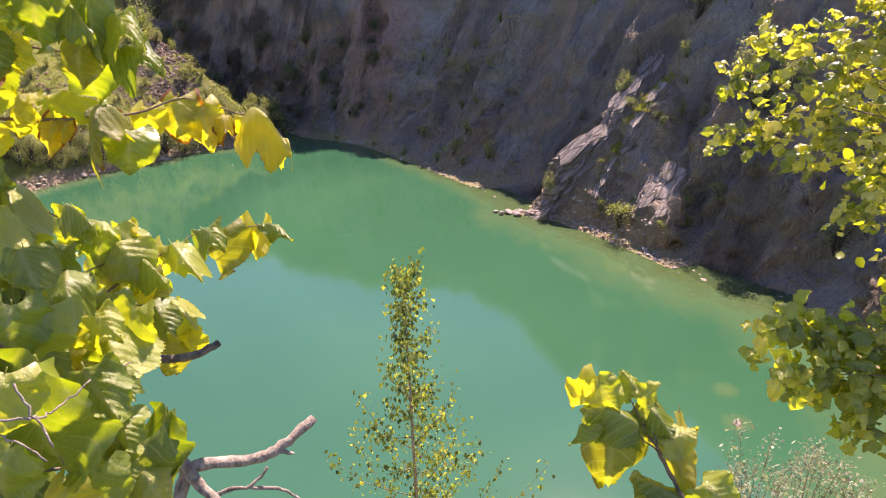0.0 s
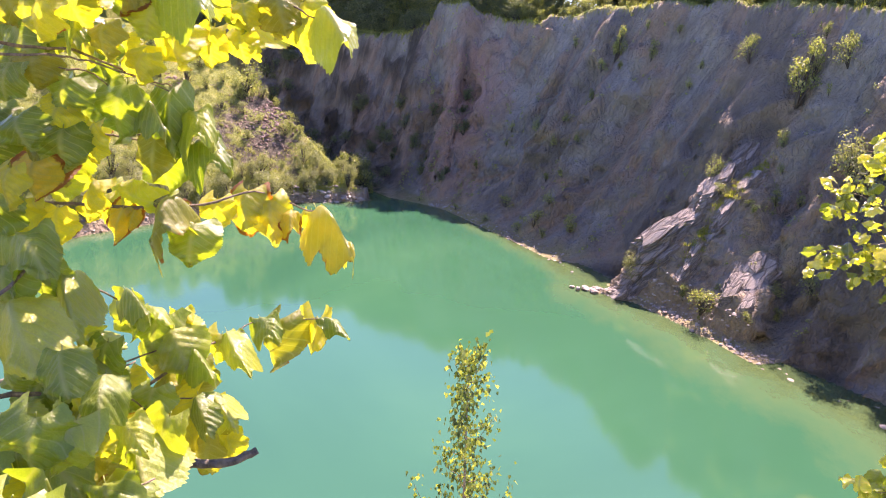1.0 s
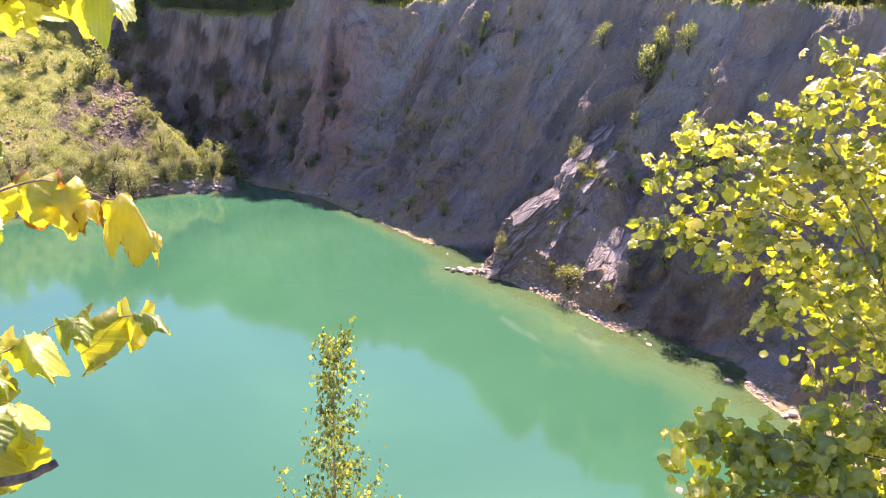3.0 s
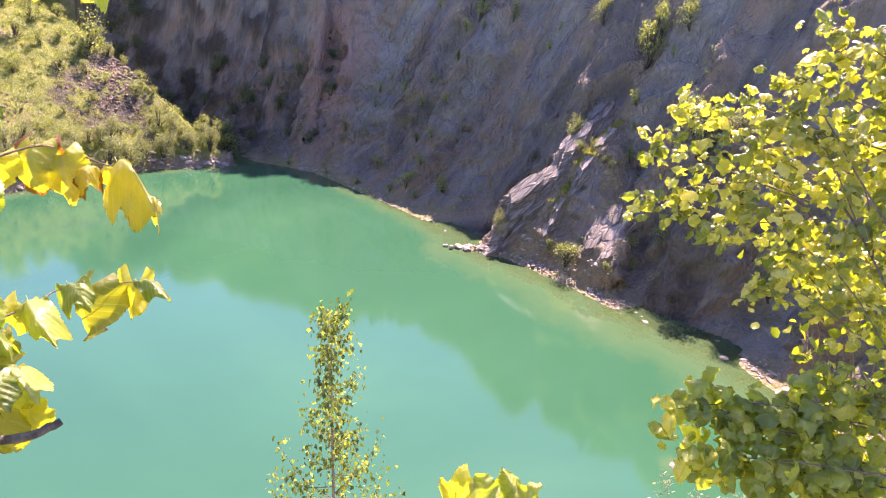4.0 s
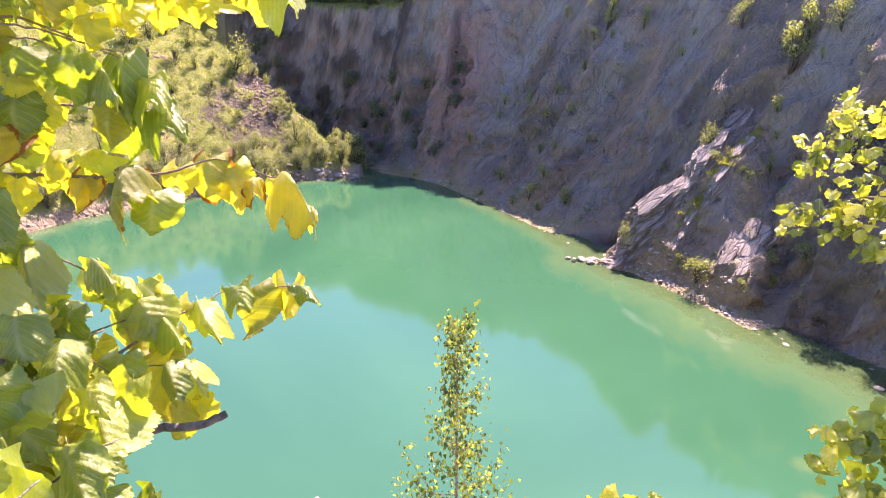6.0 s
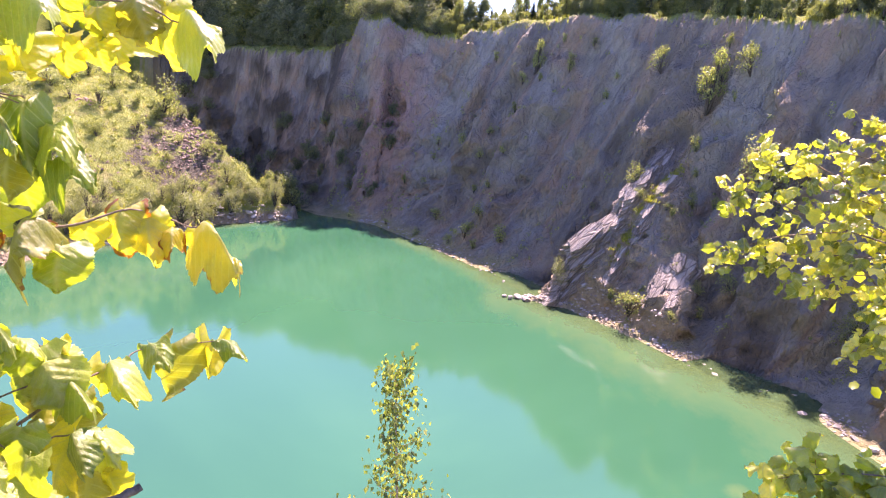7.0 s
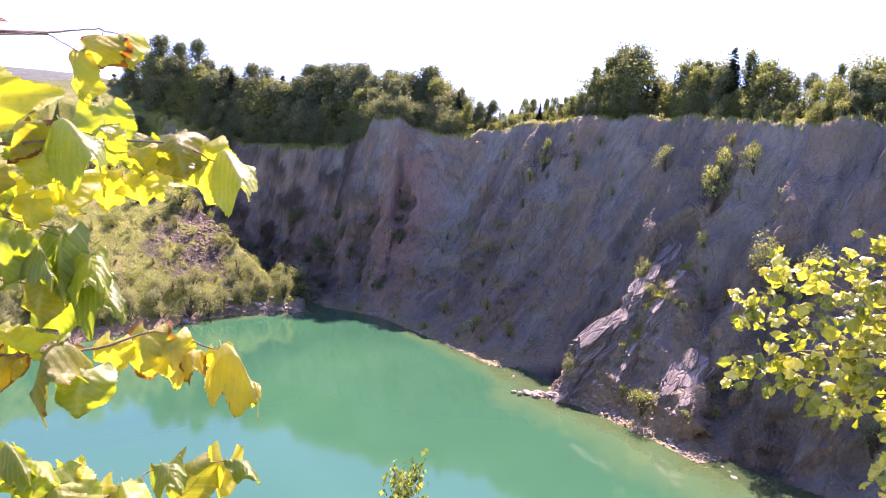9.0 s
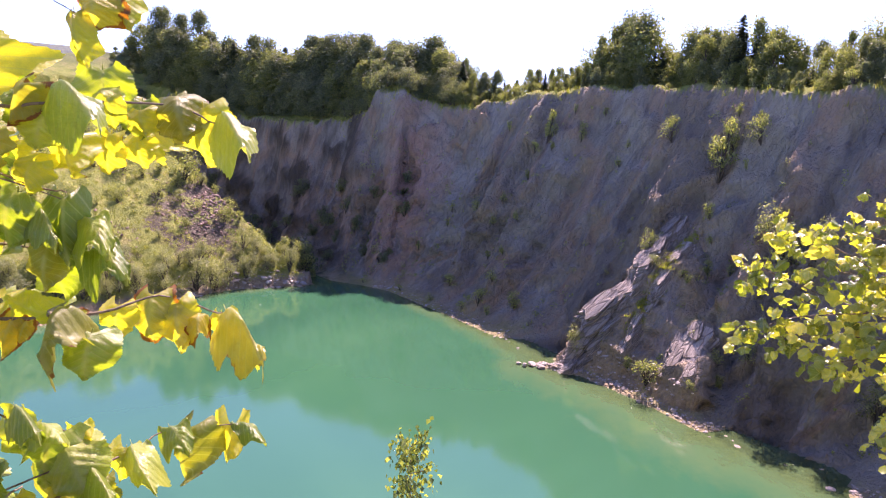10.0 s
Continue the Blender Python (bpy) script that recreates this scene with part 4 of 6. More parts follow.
def grow_grass():
    """Tufts of grass on the bank, the rim and the spur's ledges."""
    rng = np.random.default_rng(12)
    verts, faces = [], []

    def tuft(x, y, tall, n=5):
        z = ground_at(x, y)
        for _ in range(n):
            a, r = rng.uniform(0, 6.28), rng.uniform(0, 0.16)
            lean = rng.uniform(0.1, 0.5) * tall
            w = 0.02 + 0.03 * tall
            p = np.array((x + math.cos(a) * r, y + math.sin(a) * r, z - 0.05))
            s = np.array((-math.sin(a), math.cos(a), 0)) * w
            tip = p + (math.cos(a) * lean, math.sin(a) * lean, tall * rng.uniform(0.7, 1.2))
            b = len(verts)
            verts.extend([p - s, p + s, tip])
            faces.append((b, b + 1, b + 2))

    for _ in range(17000):
        x, y = rng.uniform(-64, -21), rng.uniform(56, 99)
        i, j = int(np.searchsorted(GX, x)), int(np.searchsorted(GY, y))
        if BANKSIDE[j, i] and DS[j, i] > 0.8 and not (math.hypot((x + 33.5) / 4.2, (y - 82.5) / 6.5) < 0.8 and rng.uniform() < 0.9):
            tuft(x, y, rng.uniform(0.1, 0.32))
    for _ in range(900):
        i = rng.uniform(4.2, 17.8)
        a, b = RIM[int(i)], RIM[int(i) + 1]
        p, d = a + (b - a) * (i % 1), (b - a)[:2] / np.linalg.norm((b - a)[:2])
        off = rng.uniform(-0.6, 2.5)
        tuft(p[0] + d[1] * off, p[1] - d[0] * off, rng.uniform(0.2, 0.6))
    for _ in range(1400):
        s = rng.uniform(0, 1)
        tuft(13.4 + 6.0 * s + rng.normal() * 0.35, 54.4 + 4.9 * s + rng.normal() * 0.35, rng.uniform(0.1, 0.3))
    tagged(sheet("grass", verts, faces, M_GRASS, False), "tufts of long green and straw-coloured grass", "grass", kind="stuff")


grow_grass()


def wall_herbs():
    """Small clumps of herbs and grass in the cracks of the rock walls."""
    rng = np.random.default_rng(31)
    verts, faces = [], []
    for _ in range(420):
        i = rng.uniform(4, 16)
        a, b = RIM[int(i)], RIM[int(i) + 1]
        p = a + (b - a) * (i % 1)
        near = SHORE[int(np.argmin(np.hypot(SHORE[:, 0] - p[0], SHORE[:, 1] - p[1])))]
        k = rng.uniform(0.05, 0.95)
        x, y = p[0] + (near[0] - p[0]) * k, p[1] + (near[1] - p[1]) * k
        z = ground_at(x, y)
        if z < 0.5:
            continue
        r = rng.uniform(0.1, 0.4) * (1.3 if rng.uniform() < 0.15 else 0.8)
        v, f = leaf_cloud(rng, [((x, y, z + r * 0.6), (r, r, r))], int(10 + 60 * r), 0.16)
        faces += [tuple(q + len(verts) for q in t) for t in f]
        verts += v
    for _ in range(650):
        x, y = rng.uniform(-60, -22), rng.uniform(58, 98)
        i, j = int(np.searchsorted(GX, x)), int(np.searchsorted(GY, y))
        if BANKSIDE[j, i] and DS[j, i] > 0.8 and math.hypot((x + 33.5) / 4.2, (y - 82.5) / 6.5) > 0.9:
            r = rng.uniform(0.2, 0.6)
            v, f = leaf_cloud(rng, [((x, y, ground_at(x, y) + r * 0.5), (r, r, r * 0.8))], int(20 + 70 * r), 0.2)
            faces += [tuple(q + len(verts) for q in t) for t in f]
            verts += v
    tagged(sheet("herbs", verts, faces, M_BUSH, False), "small green herbs growing in cracks of rock", "plant", kind="stuff")


wall_herbs()


# ---- the near foliage ----
LIME_G = (0.0, (0.13, 0.19, 0.025)), (0.5, (0.23, 0.3, 0.04)), (1.0, (0.38, 0.41, 0.08))
M_LIME = {
    "g": make_leaf("lime_leaf_green", LIME_G, 0.42, 0.3, fine=60.0),
    "o": make_leaf("lime_leaf_olive", ((0.0, (0.21, 0.22, 0.04)), (1.0, (0.32, 0.3, 0.05))), 0.5, 0.4, fine=60.0, brown=0.12),
    # sun through the blade is put into this yellow and its boosted glow
    "y": make_leaf("lime_leaf_yellow_sunlit", ((0.0, (0.31, 0.34, 0.05)), (1.0, (0.48, 0.45, 0.06))), 0.58, 0.4, fine=60.0, brown=0.1, glow=(2.15, 2.1, 0.25)),
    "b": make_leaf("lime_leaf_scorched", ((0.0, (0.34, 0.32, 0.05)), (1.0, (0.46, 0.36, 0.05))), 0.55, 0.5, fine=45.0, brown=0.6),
}
M_HAZEL = make_leaf("shrub_leaf", ((0.0, (0.1, 0.15, 0.03)), (0.35, (0.26, 0.31, 0.06)), (0.7, (0.44, 0.46, 0.11)), (1.0, (0.62, 0.6, 0.22))), 0.46, 0.24, fine=90.0, glow=(2.0, 1.95, 0.28), coat=1.0)
M_HAZEL_LOW = make_leaf("shrub_leaf_dark", ((0.0, (0.16, 0.22, 0.045)), (0.6, (0.34, 0.39, 0.08)), (1.0, (0.56, 0.53, 0.14))), 0.5, 0.3, fine=80.0, brown=0.12, glow=(2.2, 2.25, 0.3), coat=0.6)
M_THICKET = make_leaf("thicket_leaf", ((0.0, (0.15, 0.19, 0.03)), (0.5, (0.27, 0.3, 0.05)), (1.0, (0.46, 0.43, 0.08))), 0.55, 0.34, "island")
M_BIRCHLEAF = make_leaf("birch_leaf", ((0.0, (0.06, 0.09, 0.04)), (0.4, (0.15, 0.19, 0.08)), (0.8, (0.28, 0.32, 0.12)), (1.0, (0.46, 0.45, 0.18))), 0.4, 0.25, "island", glow=(1.8, 1.85, 0.45))
M_SEED = make_leaf("seed_fluff", ((0.0, (0.2, 0.23, 0.14)), (0.7, (0.32, 0.35, 0.24)), (1.0, (0.5, 0.52, 0.4))), 0.4, 0.7, "island", glow=(1.2, 1.2, 0.9))
M_TWIG = make_bark("twig_bark", (0.13, 0.085, 0.05), (0.34, 0.24, 0.16), 120)
M_DEAD = make_bark("weathered_dead_wood", (0.13, 0.1, 0.08), (0.46, 0.39, 0.32), 70, (1, 1, 0.4))
M_DEAD_DARK = make_bark("dark_dead_wood", (0.07, 0.055, 0.045), (0.26, 0.21, 0.17), 70, (1, 1, 0.4))
M_BIRCHBARK = make_bark("birch_bark", (0.3, 0.2, 0.13), (0.6, 0.5, 0.4), 50, (1, 1, 3))


def smooth_line(points, steps=5):
    """Points along a smooth curve through the given ones."""
    p = [Vector(q) for q in points]
    p = [p[0] * 2 - p[1]] + p + [p[-1] * 2 - p[-2]]
    out = []
    for a, b, c, d in zip(p, p[1:], p[2:], p[3:]):
        for k in range(steps):
            t = k / steps
            out.append(0.5 * (2 * b + (c - a) * t + (2 * a - 5 * b + 4 * c - d) * t * t + (3 * b - 3 * c + d - a) * t ** 3))
    return out + [p[-2]]


def blade(seed, rows=36, cols=7, droop=0.25, fold=0.2, wave=0.05, teeth=0.013, cordate=0.16, slim=1.0, curl=0.0, stalk=0.1, arch=0.12):
    """One leaf blade of length 1 and width 1 along +x, face up: heart-shaped, finely toothed, pleated between its veins, cupped, curled and waved."""
    rng = np.random.default_rng(seed)
    bm = bmesh.new()
    edge, pleat, mid = (bm.verts.layers.float.new(k) for k in ("edge", "lane", "mid"))
    grid = []
    ph = rng.uniform(0, 6.28, 5)
    tilt, lop = rng.uniform(-0.15, 0.15), rng.uniform(-0.3, 0.3)
    for i in range(rows + 1):
        s = i / rows
        tip = max(0.0, (s - 0.72) / 0.28)
        half = 0.5 * max(0.0, math.sin(math.pi * min(1.0, (0.04 + 0.96 * s) ** (0.66 * slim)))) ** 0.62 * (1 - 0.45 * tip * (2 - tip))
        if i == rows:
            half = 0.004
        line = []
        for j in range(-cols, cols + 1):
            r = j / cols
            tooth = teeth * (1 if i % 2 else -1) * (0.7 + 0.6 * rng.uniform()) if abs(j) == cols and 0 < i < rows else 0
            y = r * (half + tooth)
            x = s - cordate * abs(r) ** 1.5 * (1 - s) ** 2 + 0.06 * (abs(r) ** 2) * s * (1 - s) * 2
            z = arch * math.sin(math.pi * s ** 0.55) + droop * s * (1 - s) - fold * (1 + lop * (1 if r > 0 else -1)) * (abs(y) * 1.1 + y * y * 1.1) + tilt * y
            z += 1.4 * wave * (math.sin(s * 8 + ph[0] + 2.2 * r) * abs(r) + 0.7 * math.sin(s * 17 + ph[1] - 3 * r) * abs(r) ** 2 + 0.4 * math.sin(s * 5 + ph[2]) * r)
            z -= curl * (abs(r) ** 3) * (0.5 + 0.5 * math.sin(s * 5 + ph[3] + r))
            # side veins run forward from the midrib; the blade bulges between them
            lane = (s - 0.42 * abs(r) * half * 2) * 6.5
            near = abs(lane - round(lane))
            z -= 0.02 * math.cos(near * 2 * math.pi) * min(1, abs(r) * 3) * (1 - 0.6 * abs(r) ** 4)
            v = bm.verts.new((x, y, z))
            v[edge] = max(abs(r) ** 2.5, s ** 5)
            v[pleat] = lane + 2
            v[mid] = abs(y)
            line.append(v)
        grid.append(line)
    for a, b in zip(grid, grid[1:]):
        for k in range(2 * cols):
            f = bm.faces.new((a[k], b[k], b[k + 1], a[k + 1]))
            f.smooth = True
    tube(bm, [(-stalk, 0.02, 0.02), (-stalk * 0.5, 0.01, 0.01), (0.02, 0, -0.002)], [0.011, 0.011, 0.013], 4)
    me = bpy.data.meshes.new("leaf")
    bm.to_mesh(me)
    bm.free()
    return me


LIME_SHAPES = [blade(k, droop=d, fold=fo, wave=w, curl=cu) for k, (d, fo, w, cu) in enumerate((
    (0.2, 0.15, 0.07, 0.05), (0.38, 0.35, 0.08, 0.1), (0.15, 0.6, 0.07, 0.05), (0.5, 0.25, 0.11, 0.15), (0.3, 0.9, 0.09, 0.1), (0.1, 0.1, 0.1, 0.0), (0.6, 0.5, 0.1, 0.2), (0.25, 0.3, 0.13, 0.25), (0.4, 0.15, 0.1, 0.3), (0.6, 0.7, 0.16, 0.35), (0.75, 0.9, 0.15, 0.3), (0.4, 1.1, 0.17, 0.4)))]
SMALL_SHAPES = [blade(20 + k, 14, 4, droop=d, fold=fo, wave=w, teeth=0.025, slim=1.1, curl=cu, stalk=0.18) for k, (d, fo, w, cu) in enumerate((
    (0.3, 0.25, 0.08, 0.1), (0.5, 0.5, 0.1, 0.1), (0.2, 0.9, 0.08, 0.0), (0.1, 0.2, 0.12, 0.2), (0.7, 0.4, 0.1, 0.2), (0.35, 0.7, 0.14, 0.1)))]
TINTED = {}


def shaped(me, mat):
    """The leaf's mesh with that material, made once."""
    key = (me.name, mat.name)
    if key not in TINTED:
        TINTED[key] = me.copy()
        TINTED[key].name = "leaf"
        TINTED[key].materials.append(mat)
    return TINTED[key]


def set_leaf(root, me, mat, base, tip, width, face, roll=0.0):
    """Hangs a leaf between base and tip; face is the way its upper side looks."""
    base, tip, face = Vector(base), Vector(tip), Vector(face)
    d = tip - base
    size = d.length
    d.normalize()
    n = face - d * face.dot(d)
    n = n.normalized() if n.length > 1e-3 else d.orthogonal().normalized()
    side = n.cross(d)
    ob = new("leaf", shaped(me, mat))
    m = Matrix((d, side, n)).transposed().to_4x4()
    ob.parent = root
    ob.matrix_basis = Matrix.Translation(base) @ m @ Matrix.Rotation(roll, 4, "X") @ Matrix.Diagonal((size, width, (size + width) / 2, 1))
    return ob


leaf_rng = np.random.default_rng(77)


def lime_branch(label):
    return tagged(new("lime_branch"), label, "branch", "lime branches")


def twig(root, points, r0, r1, mat=None):
    bm = bmesh.new()
    line = smooth_line(points)
    n = len(line)
    tube(bm, [p + Vector(leaf_rng.normal(size=3) * 0.0008) for p in line], [(r0 + (r1 - r0) * k / (n - 1)) * (0.72 if mat is None else 1.0) * leaf_rng.uniform(0.88, 1.14) for k in range(n)], 7)
    return part("twig", bm, mat or M_TWIG, root)


def nearest_twig(root, base):
    """The twig of a branch that passes nearest to a leaf's base."""
    twigs = [o for o in root.children if o.name.startswith("twig")]
    return min(twigs, key=lambda o: min((v.co - Vector(base)).length_squared for v in o.data.vertices)) if twigs else root


def leaf(root, base, tip, width, tilt, tone):
    """A lime leaf; tilt turns its upper side from facing the path (0) to facing the sky (90)."""
    a = radians(tilt + leaf_rng.uniform(-8, 8))
    sway = leaf_rng.uniform(-0.35, 0.35)
    pick = (1, 2, 4, 6, 7) if tilt > 25 else (0, 1, 3, 5, 7, 8)
    if tone in "bo" or (tone == "y" and leaf_rng.uniform() < 0.3):
        pick = (9, 10, 11, 6, 3)
    me = LIME_SHAPES[pick[int(leaf_rng.integers(len(pick)))]]
    long = (Vector(tip) - Vector(base)).length
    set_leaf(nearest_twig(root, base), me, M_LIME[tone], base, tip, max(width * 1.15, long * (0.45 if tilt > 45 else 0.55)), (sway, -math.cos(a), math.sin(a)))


def lime_spray(root, points, count, size=0.072):
    """A lime shoot with leaves hanging all along it."""
    twig(root, points, 0.0035, 0.0011)
    line = smooth_line(points, 12)
    tones = ("g", "g", "g", "o", "y")
    for k in range(count):
        q = line[int(leaf_rng.uniform(0.05, 1.0) * (len(line) - 1))]
        big = size * leaf_rng.uniform(0.65, 1.2)
        base = q + Vector(leaf_rng.normal(size=3)) * 0.025
        way = Vector((leaf_rng.uniform(-0.3, 0.8), leaf_rng.uniform(-0.5, 0.3), -1.0))
        tilt = leaf_rng.uniform(-5, 60)
        leaf(root, base, base + way.normalized() * big, big * leaf_rng.uniform(0.75, 1.0), tilt, tones[int(leaf_rng.integers(5))])


def branch_with_scorched_leaves():
    root = lime_branch("lime twig of yellowing, brown-edged leaves over the lake")
    twig(root, ((-0.696, 0.764, 19.848), (-0.654, 0.795, 19.830), (-0.607, 0.848, 19.810), (-0.514, 0.899, 19.801), (-0.443, 0.949, 19.799), (-0.387, 0.992, 19.813), (-0.316, 1.024, 19.786), (-0.297, 1.037, 19.785)), 0.0042, 0.0012)
    leaf(root, (-0.304, 1.026, 19.788), (-0.220, 0.932, 19.744), 0.046, 65, "o")
    leaf(root, (-0.317, 1.043, 19.778), (-0.306, 1.037, 19.717), 0.035, 5, "y")
    leaf(root, (-0.367, 1.003, 19.805), (-0.354, 0.990, 19.732), 0.051, 10, "y")
    leaf(root, (-0.395, 0.992, 19.815), (-0.392, 0.986, 19.745), 0.062, 5, "b")
    leaf(root, (-0.434, 0.973, 19.803), (-0.435, 0.973, 19.753), 0.046, 0, "y")
    leaf(root, (-0.338, 1.011, 19.787), (-0.328, 0.976, 19.758), 0.034, 50, "b")
    leaf(root, (-0.433, 0.904, 19.785), (-0.438, 0.893, 19.725), 0.066, 10, "g")
    leaf(root, (-0.460, 0.890, 19.821), (-0.450, 0.825, 19.775), 0.062, 55, "o")
    leaf(root, (-0.491, 0.904, 19.809), (-0.543, 0.906, 19.828), 0.040, 5, "y")
    leaf(root, (-0.525, 0.886, 19.800), (-0.542, 0.886, 19.749), 0.033, 0, "b")
    leaf(root, (-0.557, 0.898, 19.815), (-0.561, 0.898, 19.772), 0.031, 0, "y")
    leaf(root, (-0.590, 0.848, 19.804), (-0.593, 0.848, 19.752), 0.047, 0, "y")
    leaf(root, (-0.466, 0.926, 19.803), (-0.447, 0.920, 19.785), 0.022, 20, "b")
    leaf(root, (-0.514, 0.897, 19.797), (-0.526, 0.897, 19.765), 0.023, 0, "b")
    leaf(root, (-0.619, 0.792, 19.838), (-0.634, 0.779, 19.766), 0.061, 10, "g")
    leaf(root, (-0.621, 0.828, 19.819), (-0.645, 0.828, 19.765), 0.050, 0, "y")


def branch_over_the_water():
    root = lime_branch("lime twig with drooping green and yellow leaves")
    twig(root, ((-0.642, 0.709, 19.523), (-0.590, 0.758, 19.524), (-0.542, 0.826, 19.519), (-0.504, 0.921, 19.538), (-0.482, 1.011, 19.545), (-0.451, 1.059, 19.552), (-0.432, 1.095, 19.558), (-0.320, 1.141, 19.559)), 0.0045, 0.0011)
    twig(root, ((-0.622, 0.808, 19.758), (-0.603, 0.859, 19.711), (-0.580, 0.927, 19.652), (-0.548, 0.945, 19.630), (-0.489, 0.967, 19.610)), 0.0028, 0.0012)
    twig(root, ((-0.542, 0.826, 19.519), (-0.498, 0.863, 19.518), (-0.441, 0.902, 19.520), (-0.411, 0.911, 19.502)), 0.0024, 0.0010)
    leaf(root, (-0.340, 1.138, 19.556), (-0.348, 1.138, 19.487), 0.052, 0, "y")
    leaf(root, (-0.327, 1.140, 19.559), (-0.265, 1.092, 19.546), 0.030, 75, "g")
    leaf(root, (-0.396, 1.102, 19.564), (-0.398, 1.093, 19.470), 0.066, 5, "o")
    leaf(root, (-0.428, 1.098, 19.565), (-0.373, 1.049, 19.547), 0.043, 70, "g")
    leaf(root, (-0.460, 1.040, 19.560), (-0.386, 0.961, 19.531), 0.039, 70, "g")
    leaf(root, (-0.468, 1.037, 19.556), (-0.478, 1.037, 19.500), 0.050, 0, "y")
    leaf(root, (-0.501, 0.969, 19.620), (-0.500, 0.969, 19.571), 0.043, 0, "y")
    leaf(root, (-0.560, 0.932, 19.659), (-0.555, 0.932, 19.582), 0.047, 0, "g")
    leaf(root, (-0.557, 0.924, 19.667), (-0.491, 0.872, 19.653), 0.036, 75, "g")
    leaf(root, (-0.520, 0.945, 19.618), (-0.530, 0.945, 19.530), 0.078, 0, "g")
    leaf(root, (-0.541, 0.937, 19.635), (-0.473, 0.903, 19.625), 0.042, 75, "g")
    leaf(root, (-0.483, 0.956, 19.571), (-0.413, 0.900, 19.551), 0.048, 70, "g")
    leaf(root, (-0.476, 0.966, 19.533), (-0.469, 0.966, 19.470), 0.053, 0, "o")
    leaf(root, (-0.436, 0.902, 19.518), (-0.481, 0.902, 19.409), 0.070, 0, "y")
    leaf(root, (-0.432, 0.886, 19.532), (-0.386, 0.830, 19.506), 0.049, 65, "g")
    leaf(root, (-0.412, 0.897, 19.527), (-0.363, 0.855, 19.507), 0.048, 65, "g")
    leaf(root, (-0.418, 0.890, 19.474), (-0.418, 0.890, 19.396), 0.073, 0, "o")
    leaf(root, (-0.387, 0.884, 19.475), (-0.366, 0.878, 19.442), 0.038, 10, "y")
    leaf(root, (-0.491, 0.913, 19.507), (-0.511, 0.913, 19.440), 0.061, 0, "o")
    leaf(root, (-0.538, 0.880, 19.555), (-0.510, 0.871, 19.529), 0.049, 20, "y")
    leaf(root, (-0.514, 0.892, 19.517), (-0.532, 0.885, 19.478), 0.042, 10, "g")


def hanging_branch_near():
    root = lime_branch("leafy lime branch with large sunlit green leaves")
    twig(root, ((-0.544, 0.603, 19.682), (-0.521, 0.658, 19.648), (-0.514, 0.733, 19.614), (-0.509, 0.812, 19.596), (-0.504, 0.854, 19.593)), 0.0050, 0.0015)
    twig(root, ((-0.563, 0.622, 19.750), (-0.545, 0.688, 19.751), (-0.555, 0.754, 19.761), (-0.548, 0.808, 19.729)), 0.0040, 0.0014)
    twig(root, ((-0.426, 0.486, 19.609), (-0.399, 0.506, 19.606), (-0.384, 0.523, 19.594), (-0.373, 0.582, 19.579), (-0.355, 0.647, 19.579)), 0.0035, 0.0013)
    twig(root, ((-0.394, 0.519, 19.636), (-0.379, 0.522, 19.592), (-0.373, 0.522, 19.541)), 0.0020, 0.0010)
    leaf(root, (-0.544, 0.705, 19.737), (-0.447, 0.623, 19.689), 0.070, 60, "g")
    leaf(root, (-0.578, 0.761, 19.794), (-0.498, 0.706, 19.768), 0.059, 65, "g")
    leaf(root, (-0.547, 0.790, 19.741), (-0.488, 0.725, 19.686), 0.046, 50, "g")
    leaf(root, (-0.532, 0.807, 19.653), (-0.475, 0.739, 19.614), 0.060, 60, "g")
    leaf(root, (-0.536, 0.807, 19.688), (-0.535, 0.807, 19.641), 0.029, 0, "y")
    leaf(root, (-0.552, 0.756, 19.635), (-0.532, 0.756, 19.587), 0.042, 0, "g")
    leaf(root, (-0.487, 0.762, 19.563), (-0.492, 0.678, 19.533), 0.083, 70, "g")
    leaf(root, (-0.480, 0.800, 19.545), (-0.487, 0.800, 19.465), 0.072, 0, "g")
    leaf(root, (-0.519, 0.748, 19.597), (-0.530, 0.748, 19.540), 0.072, 0, "g")
    leaf(root, (-0.534, 0.669, 19.622), (-0.501, 0.641, 19.598), 0.056, 50, "g")
    leaf(root, (-0.492, 0.646, 19.597), (-0.400, 0.600, 19.580), 0.067, 70, "g")
    leaf(root, (-0.517, 0.723, 19.585), (-0.520, 0.723, 19.559), 0.041, 0, "y")
    leaf(root, (-0.531, 0.818, 19.623), (-0.522, 0.818, 19.591), 0.030, 0, "y")
    leaf(root, (-0.523, 0.833, 19.600), (-0.530, 0.801, 19.574), 0.046, 50, "g")
    leaf(root, (-0.520, 0.698, 19.640), (-0.542, 0.698, 19.586), 0.052, 0, "g")
    leaf(root, (-0.540, 0.685, 19.672), (-0.539, 0.685, 19.630), 0.044, 0, "g")
    leaf(root, (-0.472, 0.803, 19.487), (-0.428, 0.768, 19.474), 0.053, 70, "g")
    leaf(root, (-0.516, 0.804, 19.506), (-0.449, 0.767, 19.489), 0.038, 65, "g")
    leaf(root, (-0.545, 0.801, 19.708), (-0.552, 0.801, 19.661), 0.043, 0, "g")
    leaf(root, (-0.572, 0.732, 19.766), (-0.567, 0.732, 19.704), 0.052, 0, "g")
    leaf(root, (-0.556, 0.773, 19.754), (-0.555, 0.773, 19.704), 0.047, 0, "g")
    leaf(root, (-0.373, 0.525, 19.651), (-0.372, 0.539, 19.491), 0.089, -5, "g")
    leaf(root, (-0.385, 0.610, 19.594), (-0.323, 0.551, 19.567), 0.059, 65, "g")
